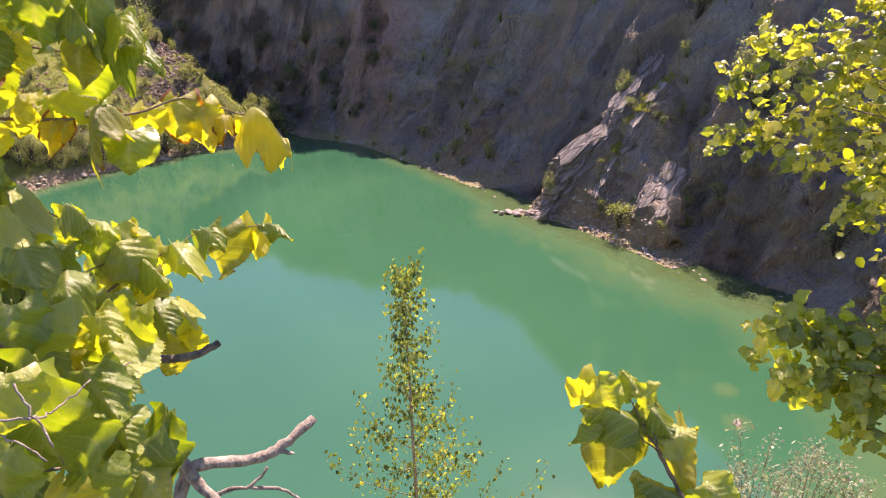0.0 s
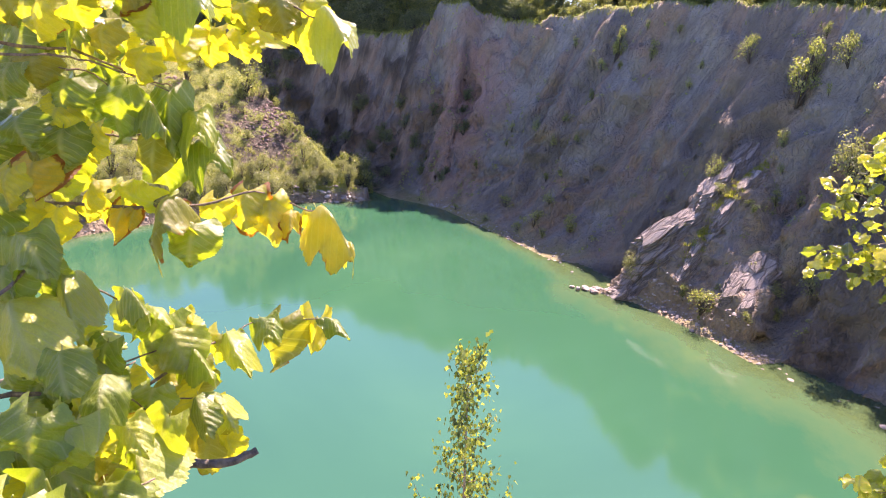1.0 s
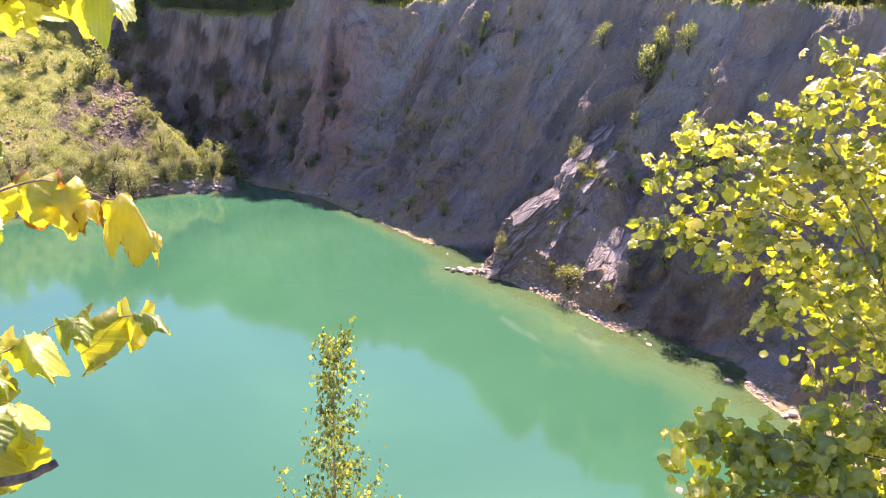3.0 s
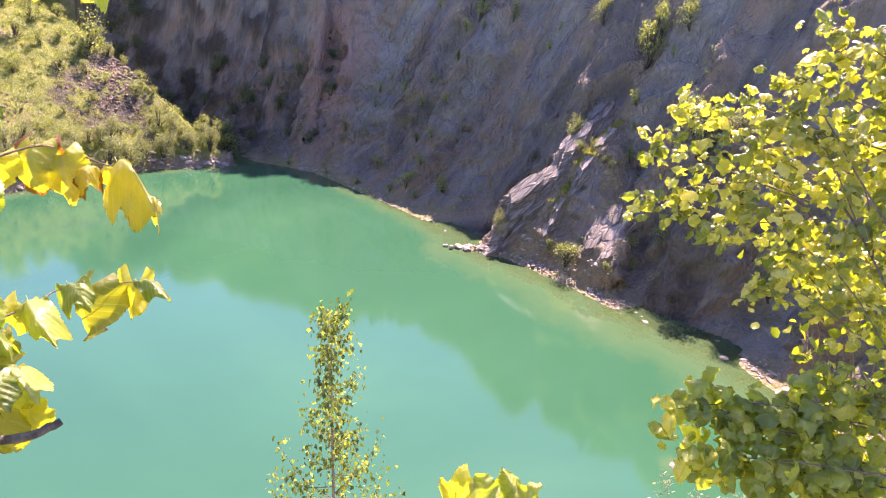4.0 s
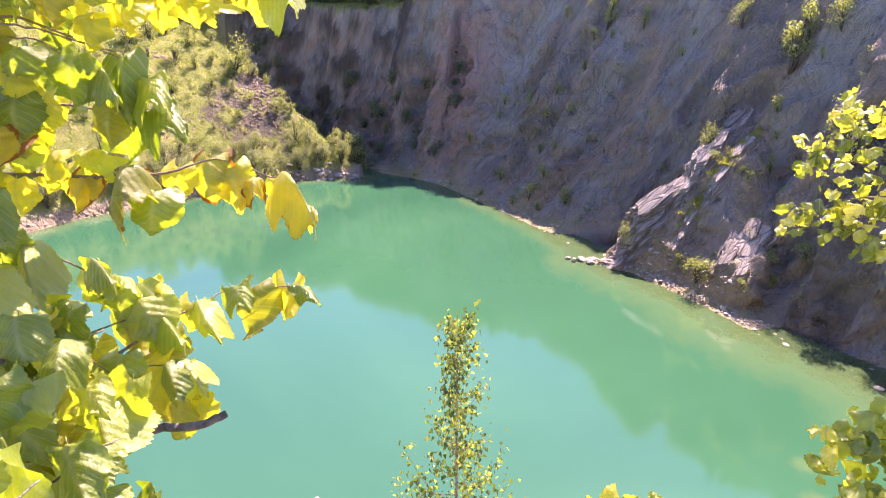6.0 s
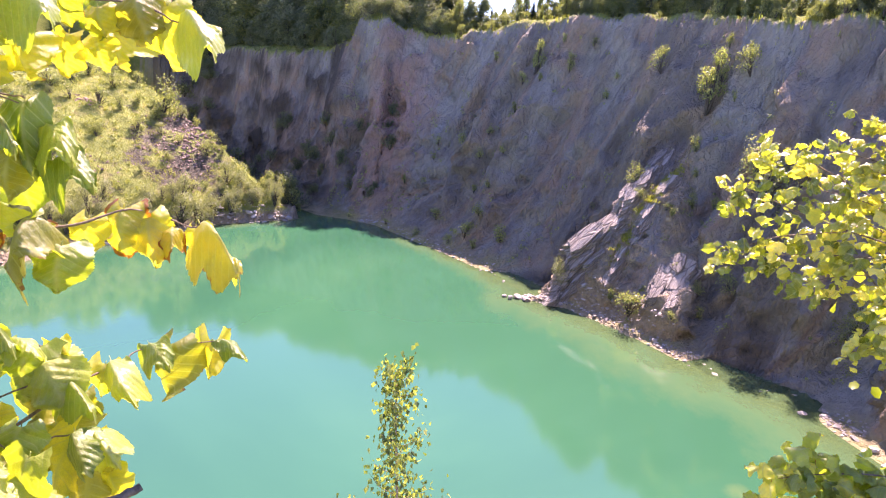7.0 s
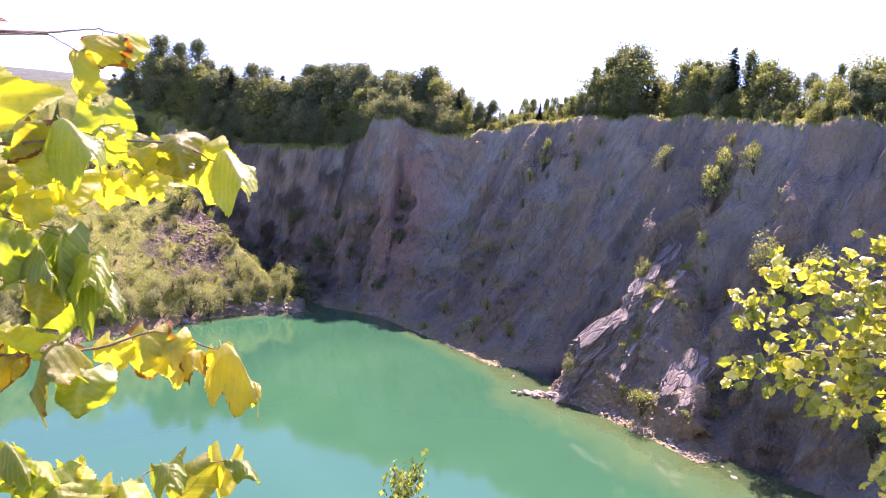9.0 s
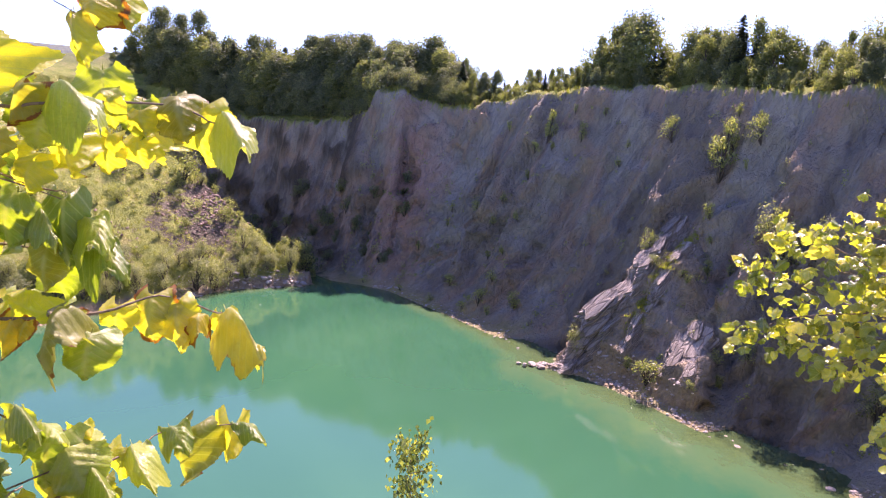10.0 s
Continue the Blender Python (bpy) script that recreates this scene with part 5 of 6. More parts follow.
    leaf(root, (-0.370, 0.625, 19.578), (-0.332, 0.595, 19.564), 0.038, 65, "g")
    leaf(root, (-0.363, 0.625, 19.527), (-0.338, 0.584, 19.503), 0.043, 60, "g")
    leaf(root, (-0.327, 0.658, 19.502), (-0.339, 0.658, 19.400), 0.045, 0, "g")
    leaf(root, (-0.344, 0.629, 19.485), (-0.357, 0.629, 19.382), 0.061, 0, "g")
    leaf(root, (-0.413, 0.565, 19.694), (-0.417, 0.565, 19.632), 0.060, 0, "g")
    leaf(root, (-0.387, 0.583, 19.685), (-0.411, 0.573, 19.626), 0.056, 10, "g")
    leaf(root, (-0.401, 0.668, 19.629), (-0.351, 0.634, 19.616), 0.039, 70, "g")
    leaf(root, (-0.388, 0.677, 19.598), (-0.344, 0.624, 19.554), 0.046, 50, "g")
    leaf(root, (-0.368, 0.706, 19.617), (-0.387, 0.706, 19.542), 0.054, 0, "g")
    leaf(root, (-0.379, 0.489, 19.668), (-0.389, 0.469, 19.612), 0.059, 20, "g")
    leaf(root, (-0.441, 0.642, 19.720), (-0.408, 0.602, 19.687), 0.047, 50, "g")
    leaf(root, (-0.350, 0.536, 19.522), (-0.351, 0.536, 19.456), 0.052, 0, "g")
    leaf(root, (-0.385, 0.480, 19.596), (-0.407, 0.480, 19.524), 0.056, 0, "g")
    leaf(root, (-0.367, 0.513, 19.520), (-0.362, 0.513, 19.462), 0.045, 0, "y")
    leaf(root, (-0.366, 0.609, 19.490), (-0.340, 0.573, 19.465), 0.036, 55, "g")
    leaf(root, (-0.416, 0.669, 19.682), (-0.390, 0.617, 19.652), 0.044, 60, "g")
    leaf(root, (-0.408, 0.641, 19.617), (-0.389, 0.641, 19.596), 0.025, 0, "y")


def upper_branch_in_sun():
    root = lime_branch("backlit lime branch glowing yellow-green")
    twig(root, ((-0.606, 0.748, 20.027), (-0.576, 0.787, 20.006), (-0.535, 0.834, 20.003), (-0.477, 0.873, 19.973), (-0.450, 0.896, 19.965)), 0.0032, 0.0011)
    twig(root, ((-0.623, 0.771, 19.973), (-0.571, 0.811, 19.980), (-0.533, 0.848, 19.980), (-0.518, 0.865, 19.963)), 0.0024, 0.0010)
    twig(root, ((-0.567, 0.764, 20.061), (-0.477, 0.795, 20.063), (-0.408, 0.835, 20.073), (-0.310, 0.877, 20.074), (-0.259, 0.890, 20.056)), 0.0034, 0.0012)
    twig(root, ((-0.587, 0.780, 19.996), (-0.538, 0.797, 19.998), (-0.494, 0.820, 19.990), (-0.425, 0.844, 19.964)), 0.0024, 0.0010)
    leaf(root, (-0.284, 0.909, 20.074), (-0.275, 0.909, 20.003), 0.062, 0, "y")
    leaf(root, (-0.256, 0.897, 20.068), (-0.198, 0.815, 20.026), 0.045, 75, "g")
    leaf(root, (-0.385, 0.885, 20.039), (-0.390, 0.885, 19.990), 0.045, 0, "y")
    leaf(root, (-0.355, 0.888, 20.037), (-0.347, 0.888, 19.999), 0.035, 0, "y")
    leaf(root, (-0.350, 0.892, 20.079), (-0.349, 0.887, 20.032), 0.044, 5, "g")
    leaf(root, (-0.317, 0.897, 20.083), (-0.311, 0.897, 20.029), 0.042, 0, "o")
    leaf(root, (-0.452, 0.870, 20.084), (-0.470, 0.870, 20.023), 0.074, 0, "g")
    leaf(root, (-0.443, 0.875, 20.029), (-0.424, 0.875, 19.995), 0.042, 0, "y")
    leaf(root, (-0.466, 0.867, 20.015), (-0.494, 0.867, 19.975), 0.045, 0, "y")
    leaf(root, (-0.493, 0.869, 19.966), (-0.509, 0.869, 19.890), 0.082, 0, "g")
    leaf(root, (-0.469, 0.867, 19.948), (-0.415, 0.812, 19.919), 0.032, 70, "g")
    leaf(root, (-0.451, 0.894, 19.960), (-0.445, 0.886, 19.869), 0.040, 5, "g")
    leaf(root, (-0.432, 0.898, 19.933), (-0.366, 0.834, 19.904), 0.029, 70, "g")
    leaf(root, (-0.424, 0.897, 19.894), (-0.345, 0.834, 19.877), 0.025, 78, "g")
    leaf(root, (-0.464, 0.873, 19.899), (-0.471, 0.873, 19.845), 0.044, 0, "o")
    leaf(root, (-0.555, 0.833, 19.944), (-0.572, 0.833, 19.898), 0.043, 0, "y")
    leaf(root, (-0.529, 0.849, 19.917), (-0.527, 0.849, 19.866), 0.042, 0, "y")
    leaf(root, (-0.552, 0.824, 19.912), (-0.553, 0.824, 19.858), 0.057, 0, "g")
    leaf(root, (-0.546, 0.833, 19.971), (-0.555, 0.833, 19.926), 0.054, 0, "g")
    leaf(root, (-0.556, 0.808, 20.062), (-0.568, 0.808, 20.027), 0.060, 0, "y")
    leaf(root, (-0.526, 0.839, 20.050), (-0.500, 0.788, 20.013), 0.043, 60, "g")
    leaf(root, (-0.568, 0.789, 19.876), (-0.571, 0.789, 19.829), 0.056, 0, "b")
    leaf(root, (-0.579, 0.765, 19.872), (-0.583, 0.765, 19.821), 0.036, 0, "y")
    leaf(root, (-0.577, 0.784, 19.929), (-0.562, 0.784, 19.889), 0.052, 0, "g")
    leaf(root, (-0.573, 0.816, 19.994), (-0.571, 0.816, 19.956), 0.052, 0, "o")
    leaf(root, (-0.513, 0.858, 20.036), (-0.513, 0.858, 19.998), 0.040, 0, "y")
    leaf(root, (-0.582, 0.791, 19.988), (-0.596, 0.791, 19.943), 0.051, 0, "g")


def top_branch_against_sky():
    root = lime_branch("high lime twig with sun-bleached and withered leaves")
    twig(root, ((-0.497, 0.813, 20.174), (-0.479, 0.836, 20.182), (-0.453, 0.882, 20.193), (-0.428, 0.928, 20.207), (-0.410, 0.951, 20.207)), 0.0022, 0.0010)
    twig(root, ((-0.456, 0.882, 20.192), (-0.433, 0.902, 20.177)), 0.0010, 0.0008)
    leaf(root, (-0.433, 0.902, 20.177), (-0.421, 0.902, 20.114), 0.031, 0, "y")
    leaf(root, (-0.412, 0.919, 20.199), (-0.413, 0.912, 20.159), 0.059, 10, "b")
    leaf(root, (-0.394, 0.932, 20.204), (-0.384, 0.932, 20.162), 0.036, 0, "y")
    leaf(root, (-0.304, 0.880, 20.086), (-0.292, 0.875, 20.034), 0.065, 5, "o")
    leaf(root, (-0.338, 0.863, 20.068), (-0.331, 0.863, 20.035), 0.037, 0, "y")
    leaf(root, (-0.367, 0.851, 20.081), (-0.361, 0.851, 20.045), 0.033, 0, "y")
    leaf(root, (-0.410, 0.828, 20.093), (-0.329, 0.761, 20.048), 0.036, 75, "g")
    leaf(root, (-0.440, 0.814, 20.091), (-0.458, 0.814, 20.044), 0.042, 0, "b")
    leaf(root, (-0.503, 0.795, 20.079), (-0.488, 0.795, 20.029), 0.058, 0, "y")
    leaf(root, (-0.485, 0.773, 20.177), (-0.488, 0.773, 20.103), 0.076, 0, "g")
    leaf(root, (-0.496, 0.778, 20.098), (-0.423, 0.750, 20.083), 0.037, 70, "g")
    leaf(root, (-0.427, 0.831, 20.062), (-0.443, 0.831, 20.020), 0.052, 0, "g")
    leaf(root, (-0.411, 0.838, 20.032), (-0.404, 0.838, 19.988), 0.046, 0, "y")
    leaf(root, (-0.442, 0.829, 20.006), (-0.451, 0.829, 19.969), 0.041, 0, "y")
    leaf(root, (-0.512, 0.771, 20.067), (-0.530, 0.771, 20.012), 0.055, 0, "y")
    leaf(root, (-0.470, 0.801, 20.035), (-0.468, 0.801, 19.994), 0.038, 0, "o")
    leaf(root, (-0.492, 0.827, 20.194), (-0.480, 0.827, 20.182), 0.025, 0, "b")
    leaf(root, (-0.506, 0.759, 20.107), (-0.515, 0.759, 20.067), 0.047, 0, "g")


def low_sprig():
    root = lime_branch("upright lime sprig with large bent leaves")
    root.location.z = -0.015
    twig(root, ((0.52, 0.36, ground_at(0.52, 0.36) - 0.05), (0.46, 0.48, 18.8), (0.337, 0.617, 19.352)), 0.006, 0.0045)
    twig(root, ((0.337, 0.617, 19.352), (0.308, 0.648, 19.403), (0.279, 0.678, 19.448), (0.256, 0.706, 19.487), (0.247, 0.722, 19.501)), 0.0045, 0.0014)
    twig(root, ((0.279, 0.679, 19.451), (0.250, 0.689, 19.473), (0.229, 0.693, 19.483)), 0.0016, 0.0010)
    twig(root, ((0.297, 0.656, 19.422), (0.279, 0.675, 19.454), (0.268, 0.690, 19.477)), 0.0028, 0.0012)
    leaf(root, (0.199, 0.716, 19.538), (0.169, 0.713, 19.494), 0.050, 5, "y")
    leaf(root, (0.196, 0.715, 19.535), (0.227, 0.701, 19.497), 0.043, 20, "g")
    leaf(root, (0.254, 0.691, 19.479), (0.181, 0.714, 19.492), 0.054, 60, "g")
    leaf(root, (0.224, 0.700, 19.473), (0.230, 0.709, 19.365), 0.079, -5, "o")
    leaf(root, (0.207, 0.690, 19.476), (0.165, 0.690, 19.453), 0.026, 0, "g")
    leaf(root, (0.254, 0.725, 19.508), (0.238, 0.750, 19.529), 0.032, 50, "g")
    leaf(root, (0.255, 0.722, 19.501), (0.285, 0.730, 19.522), 0.029, 20, "g")
    leaf(root, (0.267, 0.711, 19.500), (0.291, 0.672, 19.478), 0.043, 60, "g")
    leaf(root, (0.279, 0.675, 19.467), (0.328, 0.693, 19.479), 0.042, 55, "g")
    leaf(root, (0.293, 0.676, 19.467), (0.319, 0.676, 19.390), 0.051, 0, "o")
    leaf(root, (0.305, 0.638, 19.403), (0.246, 0.675, 19.420), 0.063, 65, "g")
    leaf(root, (0.302, 0.627, 19.401), (0.212, 0.628, 19.402), 0.041, 50, "g")
    leaf(root, (0.326, 0.649, 19.429), (0.361, 0.614, 19.409), 0.056, 60, "g")
    leaf(root, (0.264, 0.703, 19.506), (0.261, 0.703, 19.472), 0.017, 0, "g")


def dense_lower_boughs():
    root = lime_branch("dense lime boughs of overlapping green leaves")
    lime_spray(root, ((-0.572, 0.738, 19.691), (-0.517, 0.743, 19.653), (-0.487, 0.784, 19.594), (-0.461, 0.807, 19.548)), 8)
    lime_spray(root, ((-0.513, 0.617, 19.610), (-0.464, 0.656, 19.601), (-0.450, 0.734, 19.580)), 7)
    lime_spray(root, ((-0.484, 0.544, 19.490), (-0.437, 0.565, 19.488), (-0.398, 0.601, 19.472), (-0.375, 0.662, 19.411)), 7)
    lime_spray(root, ((-0.627, 0.801, 19.583), (-0.582, 0.846, 19.561), (-0.537, 0.904, 19.570), (-0.497, 0.960, 19.574)), 7)
    lime_spray(root, ((-0.540, 0.626, 19.529), (-0.488, 0.664, 19.518), (-0.444, 0.721, 19.496)), 7)


def dense_upper_boughs():
    root = lime_branch("lime boughs of overlapping yellow-green leaves")
    lime_spray(root, ((-0.682, 0.850, 20.045), (-0.617, 0.898, 20.038), (-0.556, 0.943, 20.022)), 7)
    lime_spray(root, ((-0.711, 0.857, 19.915), (-0.647, 0.893, 19.902), (-0.591, 0.940, 19.893)), 7)
    lime_spray(root, ((-0.705, 0.841, 19.860), (-0.670, 0.871, 19.843), (-0.653, 0.889, 19.826)), 3)
    lime_spray(root, ((-0.500, 0.991, 20.084), (-0.423, 0.997, 20.074), (-0.363, 1.008, 20.086)), 4)
    lime_spray(root, ((-0.637, 0.848, 20.117), (-0.584, 0.892, 20.102), (-0.539, 0.912, 20.070)), 4)
    lime_spray(root, ((-0.674, 0.867, 19.906), (-0.601, 0.894, 19.899), (-0.539, 0.920, 19.890), (-0.505, 0.943, 19.881)), 8)


for grow in (branch_with_scorched_leaves, branch_over_the_water, hanging_branch_near, upper_branch_in_sun, top_branch_against_sky, low_sprig, dense_lower_boughs, dense_upper_boughs):
    grow()


def stem(root, first):
    """A stem that carries a shoot, from the ground up to its first point."""
    x, y = first.x + 0.22, first.y - 0.12
    twig(root, ((x, y, ground_at(x, y) - 0.05), (x + 0.03, y - 0.02, (first.z + ground_at(x, y)) / 2), (first.x + 0.05, first.y - 0.03, first.z - 0.12), tuple(first)), 0.006, 0.003)


def spray(root, points, count, size=0.032, mat=None, droop=0.6):
    """A leafy shoot: a thin twig with toothed leaves set along it, hanging outwards from it."""
    shoot = twig(root, points, 0.0026, 0.0009)
    line = smooth_line(points, 12)
    size *= 0.84
    for k in range(int(count * (1.35 if mat is None else 1.0))):
        s = leaf_rng.uniform(0.12, 1.0)
        q = line[int(s * (len(line) - 1))]
        ahead = (line[min(len(line) - 1, int(s * (len(line) - 1)) + 1)] - line[max(0, int(s * (len(line) - 1)) - 1)]).normalized()
        big = size * leaf_rng.uniform(0.45, 1.25)
        base = q + Vector(leaf_rng.normal(size=3)) * 0.022
        way = ahead * 0.6 + Vector(leaf_rng.normal(size=3)) * 0.7 + Vector((0, 0, -droop * leaf_rng.uniform(0.2, 1.3)))
        tilt = radians(leaf_rng.uniform(52, 98) if leaf_rng.uniform() < 0.68 else leaf_rng.uniform(-15, 50))
        me = SMALL_SHAPES[int(leaf_rng.integers(len(SMALL_SHAPES)))]
        set_leaf(shoot, me, mat or M_HAZEL, base, base + way.normalized() * big, big * leaf_rng.uniform(0.6, 0.95), (leaf_rng.uniform(-0.7, 0.7), -math.cos(tilt), math.sin(tilt)))


def hazel_tall():
    root = tagged(new("hazel_shrub"), "sunlit hazel shoots with glowing yellow-green leaves", "shrub", "hazel shrubs")
    root.location.z = -0.035
    stem(root, Vector((1.12, 1.10, 19.45)))
    twig(root, ((1.12, 1.10, 19.45), (1.111, 1.17, 19.687), (1.082, 1.263, 19.808), (1.067, 1.337, 19.928), (1.028, 1.401, 20.045)), 0.0042, 0.0018, M_DEAD)
    for points, n in ((((1.028, 1.401, 20.045), (0.977, 1.474, 20.095), (0.95, 1.47, 20.09)), 20),
                      (((1.067, 1.337, 19.928), (1.03, 1.39, 20.03), (1.009, 1.404, 20.09)), 26),
                      (((1.082, 1.30, 19.85), (1.07, 1.34, 20.0), (1.052, 1.358, 20.088)), 28),
                      (((1.10, 1.25, 19.85), (1.12, 1.30, 20.0), (1.099, 1.32, 20.079)), 26),
                      (((1.12, 1.18, 19.75), (1.15, 1.24, 19.92), (1.13, 1.25, 20.02)), 24),
                      (((1.067, 1.337, 19.93), (1.0, 1.43, 19.96), (0.926, 1.504, 19.989), (0.90, 1.52, 19.97)), 34),
                      (((1.075, 1.30, 19.87), (0.97, 1.42, 19.89), (0.90, 1.52, 19.91), (0.842, 1.569, 19.921)), 38),
                      (((1.11, 1.2, 19.72), (1.14, 1.28, 19.83), (1.16, 1.33, 19.90)), 26),
                      (((1.20, 1.30, 19.78), (1.22, 1.34, 19.95), (1.18, 1.37, 20.02)), 28)):
        spray(root, points, int(n * 1.16), 0.035)


def hazel_wide():
    root = tagged(new("hazel_shrub"), "spreading hazel boughs with yellow-green leaves", "shrub", "hazel shrubs")
    stem(root, Vector((1.10, 1.05, 19.38)))
    twig(root, ((1.10, 1.05, 19.38), (1.044, 1.223, 19.593), (0.979, 1.381, 19.743), (0.859, 1.548, 19.833)), 0.0042, 0.002)
    for points, n in ((((0.859, 1.548, 19.833), (0.80, 1.62, 19.86), (0.742, 1.698, 19.865)), 36),
                      (((0.951, 1.392, 19.714), (0.829, 1.544, 19.739), (0.75, 1.65, 19.765), (0.684, 1.729, 19.775)), 48),
                      (((0.88, 1.48, 19.73), (0.78, 1.60, 19.68), (0.72, 1.65, 19.63), (0.697, 1.661, 19.612)), 36),
                      (((0.93, 1.42, 19.69), (0.83, 1.54, 19.66), (0.758, 1.614, 19.63)), 34),
                      (((0.98, 1.36, 19.69), (0.88, 1.46, 19.64), (0.803, 1.516, 19.598)), 36),
                      (((0.97, 1.40, 19.75), (0.90, 1.49, 19.79), (0.82, 1.58, 19.80)), 34),
                      (((1.01, 1.30, 19.68), (0.96, 1.40, 19.82), (0.89, 1.49, 19.86)), 34),
                      (((1.03, 1.27, 19.64), (1.03, 1.35, 19.76), (0.99, 1.41, 19.83)), 30)):
        spray(root, points, n, 0.036)


def hazel_dense():
    root = tagged(new("hazel_shrub"), "dense hazel twigs with small bright leaves", "shrub", "hazel shrubs")
    stem(root, Vector((1.10, 1.06, 19.40)))
    for points, n in ((((1.081, 1.08, 19.40), (0.998, 1.186, 19.497), (0.914, 1.307, 19.55), (0.854, 1.365, 19.508)), 50),
                      (((1.06, 1.15, 19.46), (0.98, 1.30, 19.60), (0.90, 1.42, 19.60)), 46),
                      (((1.10, 1.10, 19.50), (1.05, 1.25, 19.65), (0.97, 1.36, 19.66)), 42),
                      (((1.14, 1.12, 19.52), (1.10, 1.22, 19.64), (1.06, 1.30, 19.72)), 40),
                      (((1.12, 1.08, 19.42), (1.06, 1.22, 19.54), (0.98, 1.32, 19.53)), 44),
                      (((1.18, 1.15, 19.55), (1.16, 1.22, 19.68), (1.14, 1.28, 19.76)), 36),
                      (((1.10, 1.02, 19.36), (1.0, 1.15, 19.42), (0.92, 1.25, 19.44)), 36)):
        spray(root, points, n, 0.031)


def thicket_behind():
    """The bush behind: a mass of small leaves on thin rising shoots."""
    rng = np.random.default_rng(52)
    root = tagged(new("hazel_shrub"), "thicket of thin shoots with many small leaves", "shrub", "hazel shrubs")
    verts, faces = [], []
    for k in range(36):
        u = rng.uniform(0, 1)
        x0, y0 = 1.36 + 0.35 * u, 1.60 - 0.28 * u
        side, top = rng.uniform(-0.42, 0.22) * (1 - 0.4 * u), 19.42 + rng.uniform(0.0, 0.32) + 0.16 * u
        line = [(x0 + 0.4, y0 - 0.25, ground_at(x0 + 0.4, y0 - 0.25) - 0.05), (x0 + side * 0.45, y0 + 0.05, 19.15), (x0 + side, y0 - side * 0.4 + rng.normal() * 0.06, top)]
        twig(root, line, 0.004, 0.001)
        curve = smooth_line(line, 10)
        for _ in range(52):
            q = np.array(curve[int((0.45 + 0.55 * rng.uniform()) * (len(curve) - 1))]) + rng.normal(size=3) * 0.045
            u1 = rng.normal(size=3) + (0, 0, -0.7)
            u1 /= np.linalg.norm(u1)
            w1 = np.cross(u1, rng.normal(size=3))
            w1 /= np.linalg.norm(w1)
            n1, s = np.cross(u1, w1), rng.uniform(0.018, 0.042)
            b = len(verts)
            verts.extend([q, q + (u1 * 0.25 + w1 * 0.36 + n1 * 0.08) * s, q + (u1 * 0.65 + w1 * 0.34 + n1 * 0.06) * s, q + (u1 - n1 * 0.12) * s,
                          q + (u1 * 0.65 - w1 * 0.34 + n1 * 0.06) * s, q + (u1 * 0.25 - w1 * 0.36 + n1 * 0.08) * s, q + u1 * 0.45 * s])
            faces.extend([(b, b + 1, b + 6), (b + 1, b + 2, b + 6), (b + 2, b + 3, b + 6), (b + 3, b + 4, b + 6), (b + 4, b + 5, b + 6), (b + 5, b, b + 6)])
    tagged(sheet("foliage", verts, faces, M_THICKET, True, root), kind="stuff")


def hazel_low():
    root = tagged(new("hazel_shrub"), "low dark green shrub with brown-edged leaves", "shrub", "hazel shrubs")
    root.location.z = -0.045
    stem(root, Vector((1.10, 1.05, 19.32)))
    spray(root, ((1.10, 1.06, 19.34), (0.99, 1.12, 19.32), (0.93, 1.15, 19.31), (0.85, 1.21, 19.32), (0.72, 1.29, 19.34)), 70, 0.046, M_HAZEL_LOW)
    spray(root, ((1.07, 1.02, 19.29), (0.93, 1.09, 19.28), (0.86, 1.14, 19.26), (0.76, 1.17, 19.21)), 62, 0.046, M_HAZEL_LOW)
    spray(root, ((1.10, 1.08, 19.39), (0.99, 1.14, 19.39), (0.95, 1.18, 19.39), (0.90, 1.21, 19.39)), 50, 0.046, M_HAZEL_LOW)
    spray(root, ((1.12, 1.13, 19.45), (1.04, 1.16, 19.44), (0.95, 1.19, 19.43)), 40, 0.046, M_HAZEL_LOW)
    spray(root, ((1.05, 0.97, 19.28), (0.88, 1.03, 19.24), (0.78, 1.08, 19.23)), 50, 0.046, M_HAZEL_LOW)
    root = tagged(new("hazel_shrub"), "low shrub twigs of dark, sun-edged leaves", "shrub", "hazel shrubs")
    root.location.z = -0.045
    stem(root, Vector((1.09, 1.06, 19.36)))
    spray(root, ((1.10, 1.07, 19.36), (0.93, 1.13, 19.36), (0.82, 1.17, 19.35), (0.74, 1.2, 19.35)), 70, 0.046, M_HAZEL_LOW)
    spray(root, ((1.08, 1.04, 19.31), (0.90, 1.10, 19.30), (0.78, 1.16, 19.28), (0.69, 1.2, 19.27)), 60, 0.046, M_HAZEL_LOW)
    spray(root, ((1.02, 1.12, 19.40), (0.85, 1.19, 19.39), (0.75, 1.2, 19.38), (0.68, 1.21, 19.36)), 56, 0.046, M_HAZEL_LOW)
    spray(root, ((1.00, 1.02, 19.36), (0.84, 1.09, 19.335), (0.76, 1.11, 19.32), (0.69, 1.14, 19.3)), 50, 0.046, M_HAZEL_LOW)


hazel_tall()
hazel_wide()
hazel_dense()
thicket_behind()
hazel_low()


